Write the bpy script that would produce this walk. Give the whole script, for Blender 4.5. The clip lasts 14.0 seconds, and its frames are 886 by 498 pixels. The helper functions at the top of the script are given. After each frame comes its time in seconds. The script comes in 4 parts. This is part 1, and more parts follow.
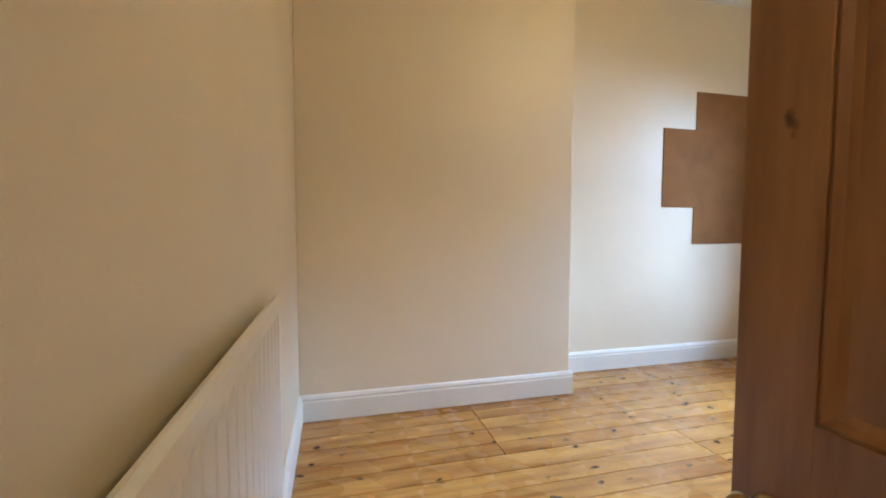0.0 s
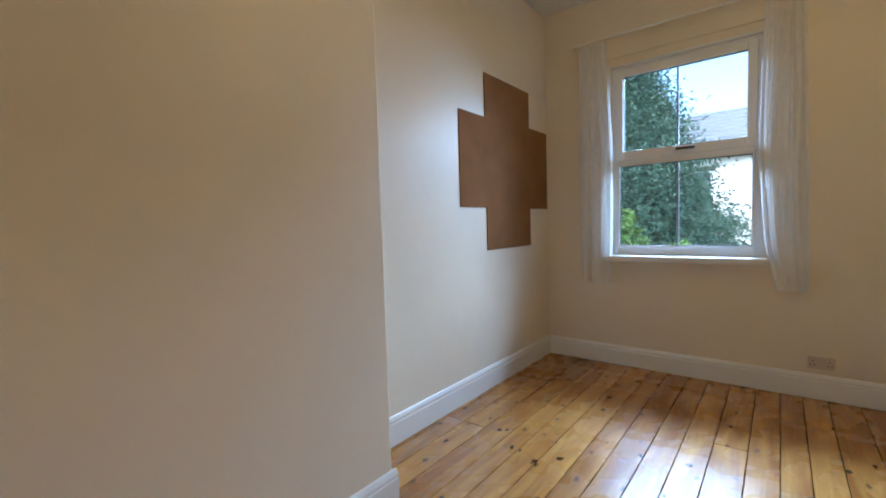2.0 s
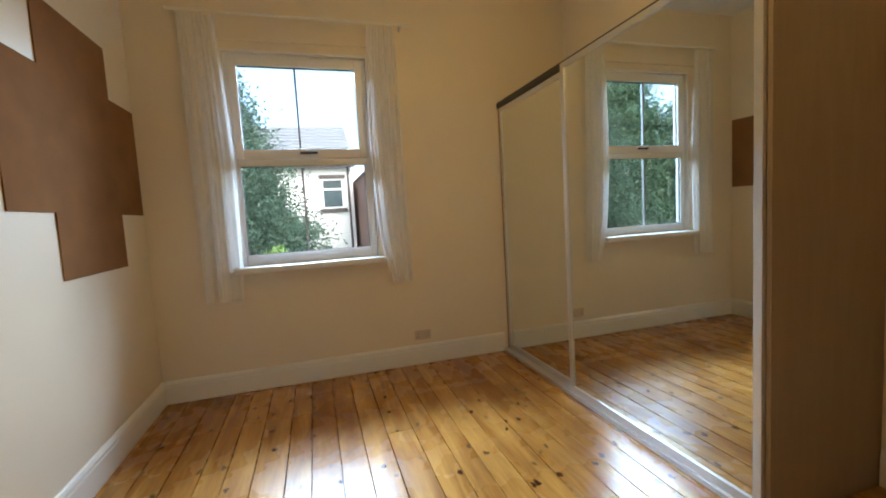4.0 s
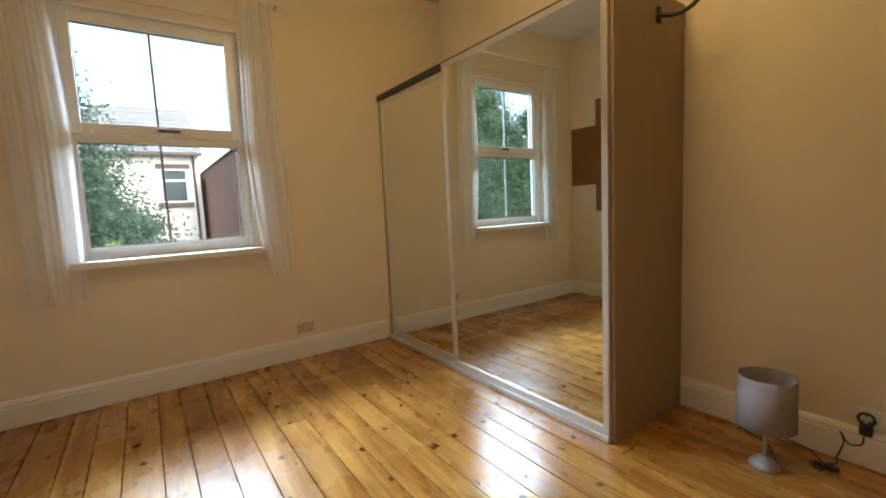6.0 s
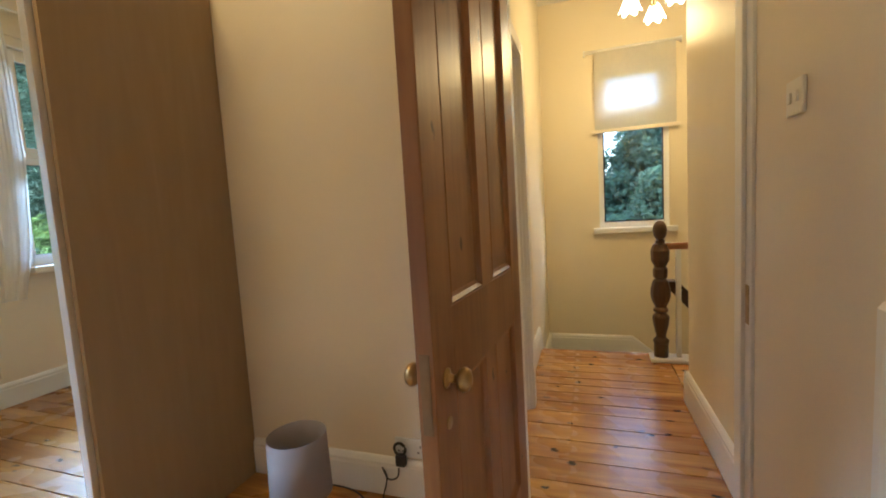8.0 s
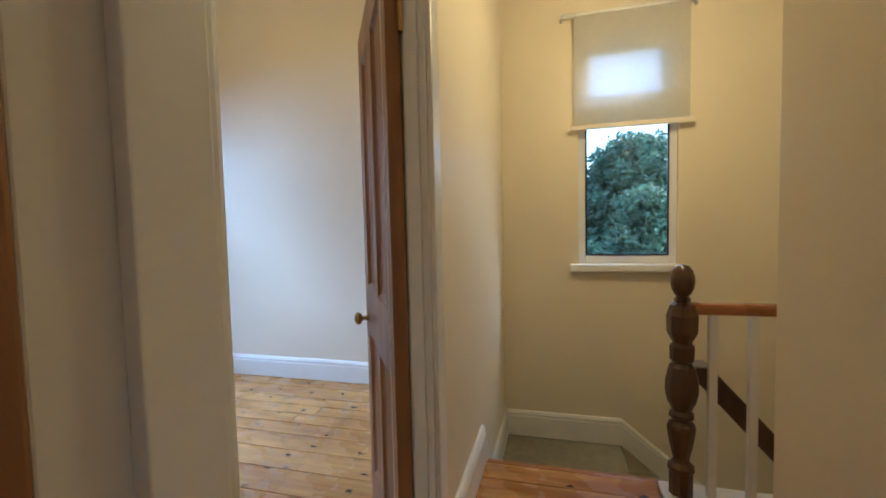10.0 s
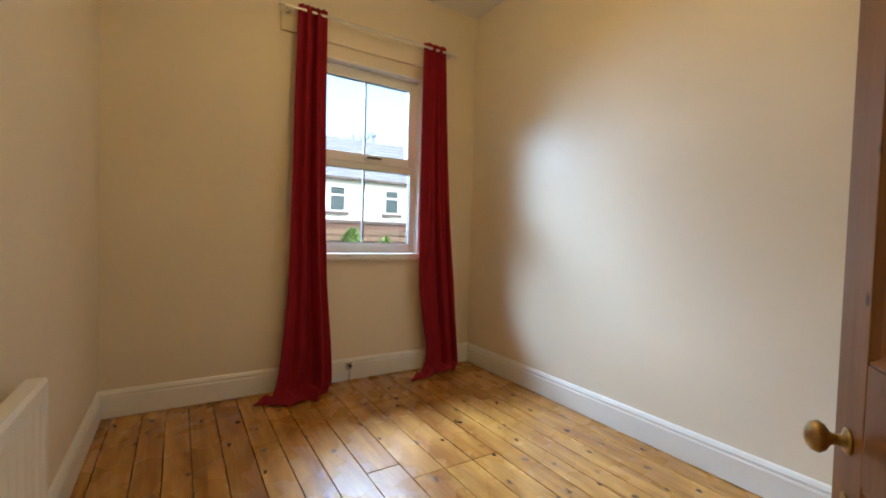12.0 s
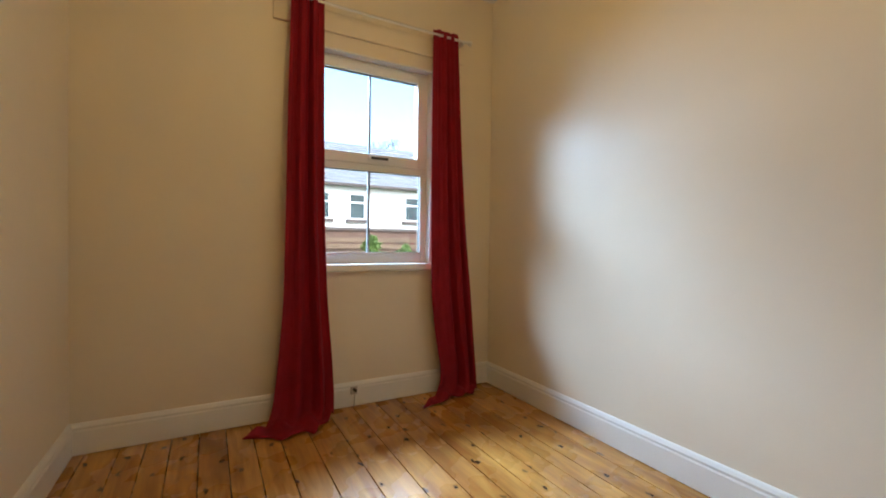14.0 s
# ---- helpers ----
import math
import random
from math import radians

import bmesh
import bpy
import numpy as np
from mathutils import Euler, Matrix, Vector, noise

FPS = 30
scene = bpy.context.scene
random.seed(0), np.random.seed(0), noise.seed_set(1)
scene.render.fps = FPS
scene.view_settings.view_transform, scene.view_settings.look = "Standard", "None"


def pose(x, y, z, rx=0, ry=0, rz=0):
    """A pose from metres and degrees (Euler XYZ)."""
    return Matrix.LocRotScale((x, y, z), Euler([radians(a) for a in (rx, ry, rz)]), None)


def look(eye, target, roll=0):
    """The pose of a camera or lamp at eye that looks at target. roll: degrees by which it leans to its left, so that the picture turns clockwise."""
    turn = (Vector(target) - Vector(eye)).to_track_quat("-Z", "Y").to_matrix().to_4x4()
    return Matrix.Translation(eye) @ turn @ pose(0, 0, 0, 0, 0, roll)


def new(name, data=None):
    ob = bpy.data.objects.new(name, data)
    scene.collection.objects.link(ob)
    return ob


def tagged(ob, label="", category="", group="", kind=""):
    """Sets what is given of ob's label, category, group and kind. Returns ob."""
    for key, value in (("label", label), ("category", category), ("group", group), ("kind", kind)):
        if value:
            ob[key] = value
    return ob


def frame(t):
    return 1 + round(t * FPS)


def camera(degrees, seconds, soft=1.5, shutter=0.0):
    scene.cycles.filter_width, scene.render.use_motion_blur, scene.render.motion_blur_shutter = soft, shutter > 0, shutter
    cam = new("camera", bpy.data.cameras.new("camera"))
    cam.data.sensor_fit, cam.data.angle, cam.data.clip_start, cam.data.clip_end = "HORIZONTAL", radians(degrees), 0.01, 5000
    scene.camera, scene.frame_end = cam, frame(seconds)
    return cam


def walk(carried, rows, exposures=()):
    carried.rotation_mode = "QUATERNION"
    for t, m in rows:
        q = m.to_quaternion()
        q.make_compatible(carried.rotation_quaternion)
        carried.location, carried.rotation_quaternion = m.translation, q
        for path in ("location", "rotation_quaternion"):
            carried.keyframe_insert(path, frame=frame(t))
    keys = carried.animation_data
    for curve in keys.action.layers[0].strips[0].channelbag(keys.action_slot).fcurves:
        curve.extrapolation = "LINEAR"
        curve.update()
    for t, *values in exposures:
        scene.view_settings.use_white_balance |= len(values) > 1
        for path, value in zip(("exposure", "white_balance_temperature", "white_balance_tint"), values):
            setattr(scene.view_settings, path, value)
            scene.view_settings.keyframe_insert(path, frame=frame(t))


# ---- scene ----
cam = camera(92.7, 14.0, soft=1.9)
PATH = [
    (0, (1.317, 1.636, 1.263), (1.816, 3.569, 1.15), 0.1),
    (0.5, (1.359, 2.063, 1.265), (2.1, 3.917, 1.154), 0.0),
    (1, (1.459, 2.43, 1.28), (2.456, 4.161, 1.178), -0.6),
    (1.5, (1.546, 2.739, 1.323), (2.821, 4.275, 1.199), -1.2),
    (2, (1.693, 3.019, 1.302), (3.253, 4.266, 1.189), -1.7),
    (2.5, (1.768, 3.238, 1.313), (3.572, 4.092, 1.188), -2.2),
    (3, (1.798, 3.38, 1.33), (3.75, 3.791, 1.187), -2.7),
    (3.5, (1.884, 3.529, 1.304), (3.876, 3.423, 1.153), -3.1),
    (4, (2.008, 3.633, 1.315), (3.916, 3.058, 1.15), -3.3),
    (4.2, (2.013, 3.661, 1.291), (3.865, 2.922, 1.136), -3.3),
    (6.3, (1.963, 3.847, 1.239), (3.572, 2.673, 1.057), -2.6),
    (6.5, (1.939, 3.775, 1.233), (3.526, 2.569, 1.074), -2.7),
    (7, (1.845, 3.459, 1.242), (3.239, 2.034, 1.081), -3.6),
    (7.1, (1.776, 3.41, 1.233), (3.107, 1.925, 1.073), -3.0),
    (7.5, (1.718, 3.168, 1.228), (2.727, 1.449, 1.062), -3.5),
    (8, (1.601, 2.891, 1.23), (2.238, 1.004, 1.05), -3.4),
    (8.2, (1.583, 2.737, 1.25), (2.082, 0.809, 1.059), -3.0),
    (10.3, (1.619, 1.261, 1.263), (2.158, -0.662, 1.16), -0.7),
    (10.5, (1.693, 1.149, 1.275), (2.378, -0.727, 1.168), -0.3),
    (10.7, (1.757, 1.098, 1.253), (2.571, -0.727, 1.173), 0.0),
    (11, (1.847, 0.924, 1.258), (2.933, -0.752, 1.163), 0.5),
    (11.5, (1.98, 0.826, 1.257), (3.438, -0.54, 1.167), 1.3),
    (12, (2.155, 0.777, 1.197), (3.848, -0.285, 1.136), 1.7),
    (12.5, (2.334, 0.742, 1.219), (4.114, -0.167, 1.159), 1.8),
    (13, (2.436, 0.686, 1.216), (4.23, -0.198, 1.173), 1.4),
    (13.5, (2.461, 0.619, 1.218), (4.232, -0.311, 1.187), 1.1),
    (14, (2.448, 0.52, 1.205), (4.197, -0.449, 1.173), 0.8),
]
walk(cam, [(t, look(eye, target, roll)) for t, eye, target, roll in PATH], [(0.0, 2.75, 5200, 10), (1.2, 2.15, 5050, 10), (3.0, 2.0, 5400, 10), (4.0, 2.1, 6100, 10), (6.5, 2.2, 6600, 10), (7.2, 2.2, 6600, 10), (8.0, 2.7, 5250, 10), (10.5, 2.1, 4700, 10), (11.0, 2.3, 5900, 10), (12.0, 2.2, 5800, 10), (14.0, 2.15, 5700, 10)])

# ---------------------------------------------------------------- light
world = bpy.data.worlds.new("world")
scene.world = world
world.use_nodes = True
wn, wl = world.node_tree.nodes, world.node_tree.links
sky = wn.new("ShaderNodeTexSky")
sky.sky_type, sky.sun_disc = "NISHITA", False
sky.sun_elevation, sky.sun_rotation = radians(42), radians(250)
sky.dust_density, sky.air_density, sky.ozone_density = 3.0, 1.0, 0.2
wl.new(sky.outputs[0], wn["Background"].inputs[0])
wn["Background"].inputs[1].default_value = 0.15


def lamp(name, kind, m, power, colour, **settings):
    data = bpy.data.lights.new(name, kind)
    data.energy, data.color = power, colour
    for key, value in settings.items():
        if key == "size":
            data.size = value
        elif key == "size_y":
            data.shape, data.size_y = "RECTANGLE", value
        elif key == "radius":
            data.shadow_soft_size = value
        elif key == "spread":
            data.spread = radians(value)
        elif key == "angle":
            data.angle = radians(value)
    ob = new(name, data)
    ob.matrix_world = m
    return ob


SKY_BLUE = (0.64, 0.83, 1.0)
WARM = (1.0, 0.655, 0.23)
lamp("sun", "SUN", look((-47, -17, 45), (0, 0, 0)), 0.6, (1.0, 0.98, 0.94), angle=20)
# unseen area lamps added for the open sky over the street the windows face
lamp("sky_fill_room_1", "AREA", look((8.6, 1.35, 3.5), (5.0, 4.1, 1.3)), 46, SKY_BLUE, size=1.6, size_y=3.0)
lamp("sky_fill_room_2", "AREA", look((9.2, 1.45, 3.5), (4.9, -1.1, 1.3)), 136, SKY_BLUE, size=1.7, size_y=3.4)
lamp("high_sky_fill_room_1", "AREA", look((8.5, 4.6, 4.25), (2.0, 2.9, 0.7)), 125, SKY_BLUE, size=4.6, size_y=1.3, spread=85)
lamp("high_sky_fill_room_2", "AREA", look((8.4, -0.75, 4.5), (2.6, -0.5, 0.4)), 82, SKY_BLUE, size=3.4, size_y=1.3, spread=85)
lamp("sky_fill_landing", "AREA", look((0.3, -3.0, 3.6), (1.4, 0.0, 0.0)), 9, SKY_BLUE, size=1.2, size_y=1.0)
lamp("bulb_room_1", "POINT", pose(3.3, 2.55, 2.95), 5.2, WARM, radius=0.2)
lamp("bulb_room_2", "POINT", pose(3.6, -0.2, 2.95), 4.2, WARM, radius=0.2)
lamp("bulb_landing", "POINT", pose(1.09, -0.6, 2.42), 6.0, WARM, radius=0.12)


# ---------------------------------------------------------------- materials
def shader(name, colour, rough=0.5, metal=0.0, vary=0.06, scale=3.0, fine=60.0, bump=0.1, stretch=(1, 1, 1), coat=0.0, spec=0.5, per_object=0.0, uneven=0.0):
    """A surface with variation at two scales and fine relief."""
    mt = bpy.data.materials.new(name)
    mt.use_nodes = True
    n, l = mt.node_tree.nodes, mt.node_tree.links
    b = n["Principled BSDF"]
    tc, mp = n.new("ShaderNodeTexCoord"), n.new("ShaderNodeMapping")
    mp.inputs["Scale"].default_value = stretch
    l.new(tc.outputs["Object"], mp.inputs[0])
    big, small = n.new("ShaderNodeTexNoise"), n.new("ShaderNodeTexNoise")
    big.inputs["Scale"].default_value, small.inputs["Scale"].default_value = scale, fine
    big.inputs["Detail"].default_value = 4
    l.new(mp.outputs[0], big.inputs[0]), l.new(mp.outputs[0], small.inputs[0])
    add = n.new("ShaderNodeMath")
    add.operation = "MULTIPLY_ADD"
    add.inputs[1].default_value = 0.35
    l.new(small.outputs[0], add.inputs[0]), l.new(big.outputs[0], add.inputs[2])
    if per_object:
        info, more = n.new("ShaderNodeObjectInfo"), n.new("ShaderNodeMath")
        more.operation = "MULTIPLY_ADD"
        more.inputs[1].default_value = per_object
        l.new(info.outputs["Random"], more.inputs[0]), l.new(add.outputs[0], more.inputs[2])
        add = more
    ramp = n.new("ShaderNodeValToRGB")
    ramp.color_ramp.elements[0].position, ramp.color_ramp.elements[1].position = 0.35, 1.05 + per_object
    c = np.array(colour)
    ramp.color_ramp.elements[0].color = (*np.clip(c * (1 - vary), 0, 1), 1)
    ramp.color_ramp.elements[1].color = (*np.clip(c * (1 + vary), 0, 1), 1)
    l.new(add.outputs[0], ramp.inputs[0]), l.new(ramp.outputs[0], b.inputs["Base Color"])
    b.inputs["Roughness"].default_value, b.inputs["Metallic"].default_value = rough, metal
    b.inputs["Coat Weight"].default_value, b.inputs["Coat Roughness"].default_value = coat, 0.12
    b.inputs["Specular IOR Level"].default_value = spec
    if bump:
        bp = n.new("ShaderNodeBump")
        bp.inputs["Strength"].default_value, bp.inputs["Distance"].default_value = bump, 0.004
        l.new(add.outputs[0], bp.inputs["Height"]), l.new(bp.outputs[0], b.inputs["Normal"])
        if uneven:
            wave, swell = n.new("ShaderNodeTexNoise"), n.new("ShaderNodeBump")
            wave.inputs["Scale"].default_value, wave.inputs["Detail"].default_value = 2.6, 2
            swell.inputs["Strength"].default_value, swell.inputs["Distance"].default_value = 1.0, uneven
            l.new(tc.outputs["Object"], wave.inputs[0]), l.new(wave.outputs[0], swell.inputs["Height"])
            l.new(swell.outputs[0], bp.inputs["Normal"])
    return mt


def wood(name, light, dark, rough, along="x", knots=True, flat=False, rings=9.0, per_object=0.5, coat=0.2):
    """Pine: long grain, darker rings, knots; each board differs a little."""
    mt = bpy.data.materials.new(name)
    mt.use_nodes = True
    n, l = mt.node_tree.nodes, mt.node_tree.links
    b = n["Principled BSDF"]
    tc, mp, info = n.new("ShaderNodeTexCoord"), n.new("ShaderNodeMapping"), n.new("ShaderNodeObjectInfo")
    mp.inputs["Scale"].default_value = {"x": (0.12, 1, 1), "y": (1, 0.12, 1), "z": (1, 1, 0.12)}[along]
    shift = n.new("ShaderNodeVectorMath")
    shift.operation = "ADD"
    jump = n.new("ShaderNodeMath")
    jump.operation = "MULTIPLY"
    jump.inputs[1].default_value = 37.0
    l.new(info.outputs["Random"], jump.inputs[0])
    l.new(tc.outputs["Object"], shift.inputs[0]), l.new(jump.outputs[0], shift.inputs[1])
    l.new(shift.outputs[0], mp.inputs[0])
    grain, ring = n.new("ShaderNodeTexNoise"), n.new("ShaderNodeTexNoise")
    grain.inputs["Scale"].default_value, grain.inputs["Detail"].default_value = 55, 5
    ring.inputs["Scale"].default_value, ring.inputs["Detail"].default_value, ring.inputs["Distortion"].default_value = rings, 2, 1.2
    l.new(mp.outputs[0], grain.inputs[0]), l.new(mp.outputs[0], ring.inputs[0])
    mix = n.new("ShaderNodeMath")
    mix.operation = "MULTIPLY_ADD"
    mix.inputs[1].default_value = 0.45
    l.new(grain.outputs[0], mix.inputs[0]), l.new(ring.outputs[0], mix.inputs[2])
    own = n.new("ShaderNodeMath")
    own.operation = "MULTIPLY_ADD"
    own.inputs[1].default_value = per_object * 0.4
    l.new(info.outputs["Random"], own.inputs[0]), l.new(mix.outputs[0], own.inputs[2])
    ramp = n.new("ShaderNodeValToRGB")
    ramp.color_ramp.elements[0].position, ramp.color_ramp.elements[1].position = 0.42, 0.95 + per_object * 0.2
    ramp.color_ramp.elements[0].color, ramp.color_ramp.elements[1].color = (*light, 1), (*dark, 1)
    l.new(own.outputs[0], ramp.inputs[0])
    colour = ramp.outputs[0]
    if knots:
        km = n.new("ShaderNodeMapping")
        km.inputs["Scale"].default_value = {"x": (0.55, 1, 1), "y": (1, 0.55, 1), "z": (1, 1, 0.55)}[along]
        warp, bend = n.new("ShaderNodeTexNoise"), n.new("ShaderNodeVectorMath")
        warp.inputs["Scale"].default_value = 22.0
        bend.operation = "MULTIPLY_ADD"
        bend.inputs[1].default_value = (0.05, 0.05, 0.05)
        l.new(shift.outputs[0], warp.inputs[0]), l.new(warp.outputs["Color"], bend.inputs[0]), l.new(shift.outputs[0], bend.inputs[2])
        l.new(bend.outputs[0], km.inputs[0])
        cell = n.new("ShaderNodeTexVoronoi")
        cell.voronoi_dimensions = "2D" if flat else "3D"
        cell.inputs["Scale"].default_value = 7.0
        l.new(km.outputs[0], cell.inputs[0])
        size = n.new("ShaderNodeMapRange")
        size.inputs["From Min"].default_value, size.inputs["From Max"].default_value = 0.03, 0.1
        size.inputs["To Min"].default_value, size.inputs["To Max"].default_value = 1.9, 0.0
        l.new(cell.outputs["Distance"], size.inputs["Value"])
        tone, keep = n.new("ShaderNodeSeparateColor"), n.new("ShaderNodeMath")
        l.new(cell.outputs["Color"], tone.inputs[0])
        keep.operation, keep.use_clamp = "MULTIPLY", True
        some = n.new("ShaderNodeMapRange")
        some.inputs["From Min"].default_value, some.inputs["From Max"].default_value = 0.3, 0.6
        l.new(tone.outputs[0], some.inputs["Value"]), l.new(some.outputs[0], keep.inputs[0]), l.new(size.outputs[0], keep.inputs[1])
        patch = n.new("ShaderNodeMix")
        patch.data_type = "RGBA"
        patch.inputs["B"].default_value = (dark[0] * 0.22, dark[1] * 0.18, dark[2] * 0.16, 1)
        l.new(keep.outputs[0], patch.inputs["Factor"]), l.new(colour, patch.inputs["A"])
        colour = patch.outputs["Result"]
    l.new(colour, b.inputs["Base Color"])
    b.inputs["Roughness"].default_value, b.inputs["Coat Weight"].default_value, b.inputs["Coat Roughness"].default_value = rough, coat, 0.2
    wear = n.new("ShaderNodeTexNoise")
    wear.inputs["Scale"].default_value = 4.0
    l.new(tc.outputs["Object"], wear.inputs[0])
    rr = n.new("ShaderNodeMapRange")
    rr.inputs["To Min"].default_value, rr.inputs["To Max"].default_value = rough - 0.1, rough + 0.15
    l.new(wear.outputs[0], rr.inputs["Value"]), l.new(rr.outputs[0], b.inputs["Roughness"])
    bp = n.new("ShaderNodeBump")
    bp.inputs["Strength"].default_value, bp.inputs["Distance"].default_value = 0.12, 0.004
    l.new(mix.outputs[0], bp.inputs["Height"]), l.new(bp.outputs[0], b.inputs["Normal"])
    return mt


def sheer(name, colour, clear, through_light):
    """Thin cloth: part open weave, part lit through."""
    mt = bpy.data.materials.new(name)
    mt.use_nodes = True
    n, l = mt.node_tree.nodes, mt.node_tree.links
    n.remove(n["Principled BSDF"])
    d, t, c = n.new("ShaderNodeBsdfDiffuse"), n.new("ShaderNodeBsdfTranslucent"), n.new("ShaderNodeBsdfTransparent")
    tc, weave, ramp = n.new("ShaderNodeTexCoord"), n.new("ShaderNodeTexNoise"), n.new("ShaderNodeValToRGB")
    weave.inputs["Scale"].default_value = 25
    l.new(tc.outputs["Object"], weave.inputs[0])
    ramp.color_ramp.elements[0].color = (*[v * 0.9 for v in colour], 1)
    ramp.color_ramp.elements[1].color = (*colour, 1)
    l.new(weave.outputs[0], ramp.inputs[0])
    l.new(ramp.outputs[0], d.inputs[0]), l.new(ramp.outputs[0], t.inputs[0])
    m1, m2 = n.new("ShaderNodeMixShader"), n.new("ShaderNodeMixShader")
    m1.inputs[0].default_value, m2.inputs[0].default_value = through_light, clear
    l.new(d.outputs[0], m1.inputs[1]), l.new(t.outputs[0], m1.inputs[2])
    l.new(m1.outputs[0], m2.inputs[1]), l.new(c.outputs[0], m2.inputs[2])
    l.new(m2.outputs[0], n["Material Output"].inputs[0])
    return mt


def leaf(name, colour):
    """Foliage: soft leaves that let some light through, varied from leaf to leaf."""
    mt = bpy.data.materials.new(name)
    mt.use_nodes = True
    n, l = mt.node_tree.nodes, mt.node_tree.links
    b = n["Principled BSDF"]
    geo, tc, patch = n.new("ShaderNodeNewGeometry"), n.new("ShaderNodeTexCoord"), n.new("ShaderNodeTexNoise")
    patch.inputs["Scale"].default_value = 1.4
    l.new(tc.outputs["Object"], patch.inputs[0])
    mean = n.new("ShaderNodeMath")
    mean.operation = "MULTIPLY_ADD"
    mean.inputs[1].default_value = 0.5
    l.new(geo.outputs["Random Per Island"], mean.inputs[0]), l.new(patch.outputs[0], mean.inputs[2])
    ramp = n.new("ShaderNodeValToRGB")
    ramp.color_ramp.elements[0].position, ramp.color_ramp.elements[1].position = 0.4, 1.0
    ramp.color_ramp.elements[0].color = (*[v * 0.75 for v in colour], 1)
    ramp.color_ramp.elements[1].color = (*[v * 1.35 for v in colour], 1)
    l.new(mean.outputs[0], ramp.inputs[0]), l.new(ramp.outputs[0], b.inputs["Base Color"])
    b.inputs["Roughness"].default_value = 0.5
    t, m = n.new("ShaderNodeBsdfTranslucent"), n.new("ShaderNodeMixShader")
    m.inputs[0].default_value = 0.4
    l.new(ramp.outputs[0], t.inputs[0]), l.new(b.outputs[0], m.inputs[1]), l.new(t.outputs[0], m.inputs[2])
    l.new(m.outputs[0], n["Material Output"].inputs[0])
    return mt


def pane_glass(name):
    mt = bpy.data.materials.new(name)
    mt.use_nodes = True
    n, l = mt.node_tree.nodes, mt.node_tree.links
    n.remove(n["Principled BSDF"])
    c, g, f, m = n.new("ShaderNodeBsdfTransparent"), n.new("ShaderNodeBsdfGlossy"), n.new("ShaderNodeLayerWeight"), n.new("ShaderNodeMixShader")
    c.inputs[0].default_value = (0.95, 0.985, 0.975, 1)
    g.inputs["Roughness"].default_value = 0.01
    steep, gloss = n.new("ShaderNodeMath"), n.new("ShaderNodeMath")
    steep.operation, gloss.operation = "POWER", "MULTIPLY_ADD"
    steep.inputs[1].default_value, gloss.inputs[1].default_value, gloss.inputs[2].default_value = 5.0, 0.7, 0.03
    l.new(f.outputs["Facing"], steep.inputs[0]), l.new(steep.outputs[0], gloss.inputs[0])
    l.new(gloss.outputs[0], m.inputs[0]), l.new(c.outputs[0], m.inputs[1]), l.new(g.outputs[0], m.inputs[2])
    l.new(m.outputs[0], n["Material Output"].inputs[0])
    return mt


def glowing(name, colour, strength):
    mt = bpy.data.materials.new(name)
    mt.use_nodes = True
    b = mt.node_tree.nodes["Principled BSDF"]
    b.inputs["Base Color"].default_value = (0.9, 0.86, 0.78, 1)
    b.inputs["Emission Color"].default_value, b.inputs["Emission Strength"].default_value = (*colour, 1), strength
    return mt


M_WALL = shader("magnolia_wall_paint", (0.78, 0.695, 0.56), 0.42, spec=0.45, vary=0.05, scale=1.3, fine=240, bump=0.06, uneven=0.008)
M_LANDING = shader("cream_landing_paint", (0.77, 0.685, 0.50), 0.42, vary=0.04, scale=1.3, fine=240, bump=0.06, uneven=0.006)
M_CEIL = shader("white_ceiling_paint", (0.8, 0.79, 0.76), 0.8, vary=0.03, bump=0.08)
M_TRIM = shader("white_gloss_paint", (0.80, 0.79, 0.76), 0.28, vary=0.03, scale=4, bump=0.05)
M_UPVC = shader("white_window_plastic", (0.82, 0.83, 0.84), 0.25, vary=0.02, bump=0.0)
M_FLOOR = wood("varnished_pine_boards", (0.70, 0.39, 0.095), (0.30, 0.118, 0.02), 0.25, "x", flat=True)
M_DARKGAP = shader("dark_floor_void", (0.03, 0.02, 0.012), 0.9)
M_DOOR = wood("stripped_pine_door", (0.36, 0.175, 0.062), (0.19, 0.075, 0.022), 0.42, "z", rings=6.0, per_object=0.2, coat=0.12)
M_NEWEL = wood("dark_stained_newel", (0.10, 0.045, 0.02), (0.045, 0.018, 0.008), 0.3, "z", knots=False, per_object=0.1)
M_RAIL = wood("orange_varnished_handrail", (0.40, 0.16, 0.04), (0.25, 0.09, 0.02), 0.25, "x", knots=False, per_object=0.1)
M_CORK = shader("brown_cork_board", (0.25, 0.122, 0.05), 0.9, vary=0.16, scale=5, fine=380, bump=0.35, spec=0.1)
M_BRASS = shader("aged_brass", (0.42, 0.30, 0.13), 0.3, 1.0, vary=0.25, scale=30, fine=200, bump=0.05)
M_DULL = shader("dull_painted_brass", (0.22, 0.14, 0.07), 0.55, 0.4, vary=0.2, scale=20)
M_ALU = shader("brushed_pale_aluminium", (0.72, 0.71, 0.70), 0.35, 0.7, vary=0.05, fine=150, bump=0.03)
M_STEEL = shader("dull_brushed_steel", (0.60, 0.50, 0.42), 0.5, 0.15, vary=0.08)
M_GREYRAIL = shader("grey_track_metal", (0.07, 0.066, 0.062), 0.45, 0.5, vary=0.1)
M_MIRROR = shader("mirror_glass", (0.80, 0.84, 0.82), 0.008, 1.0, vary=0.0, bump=0.0)
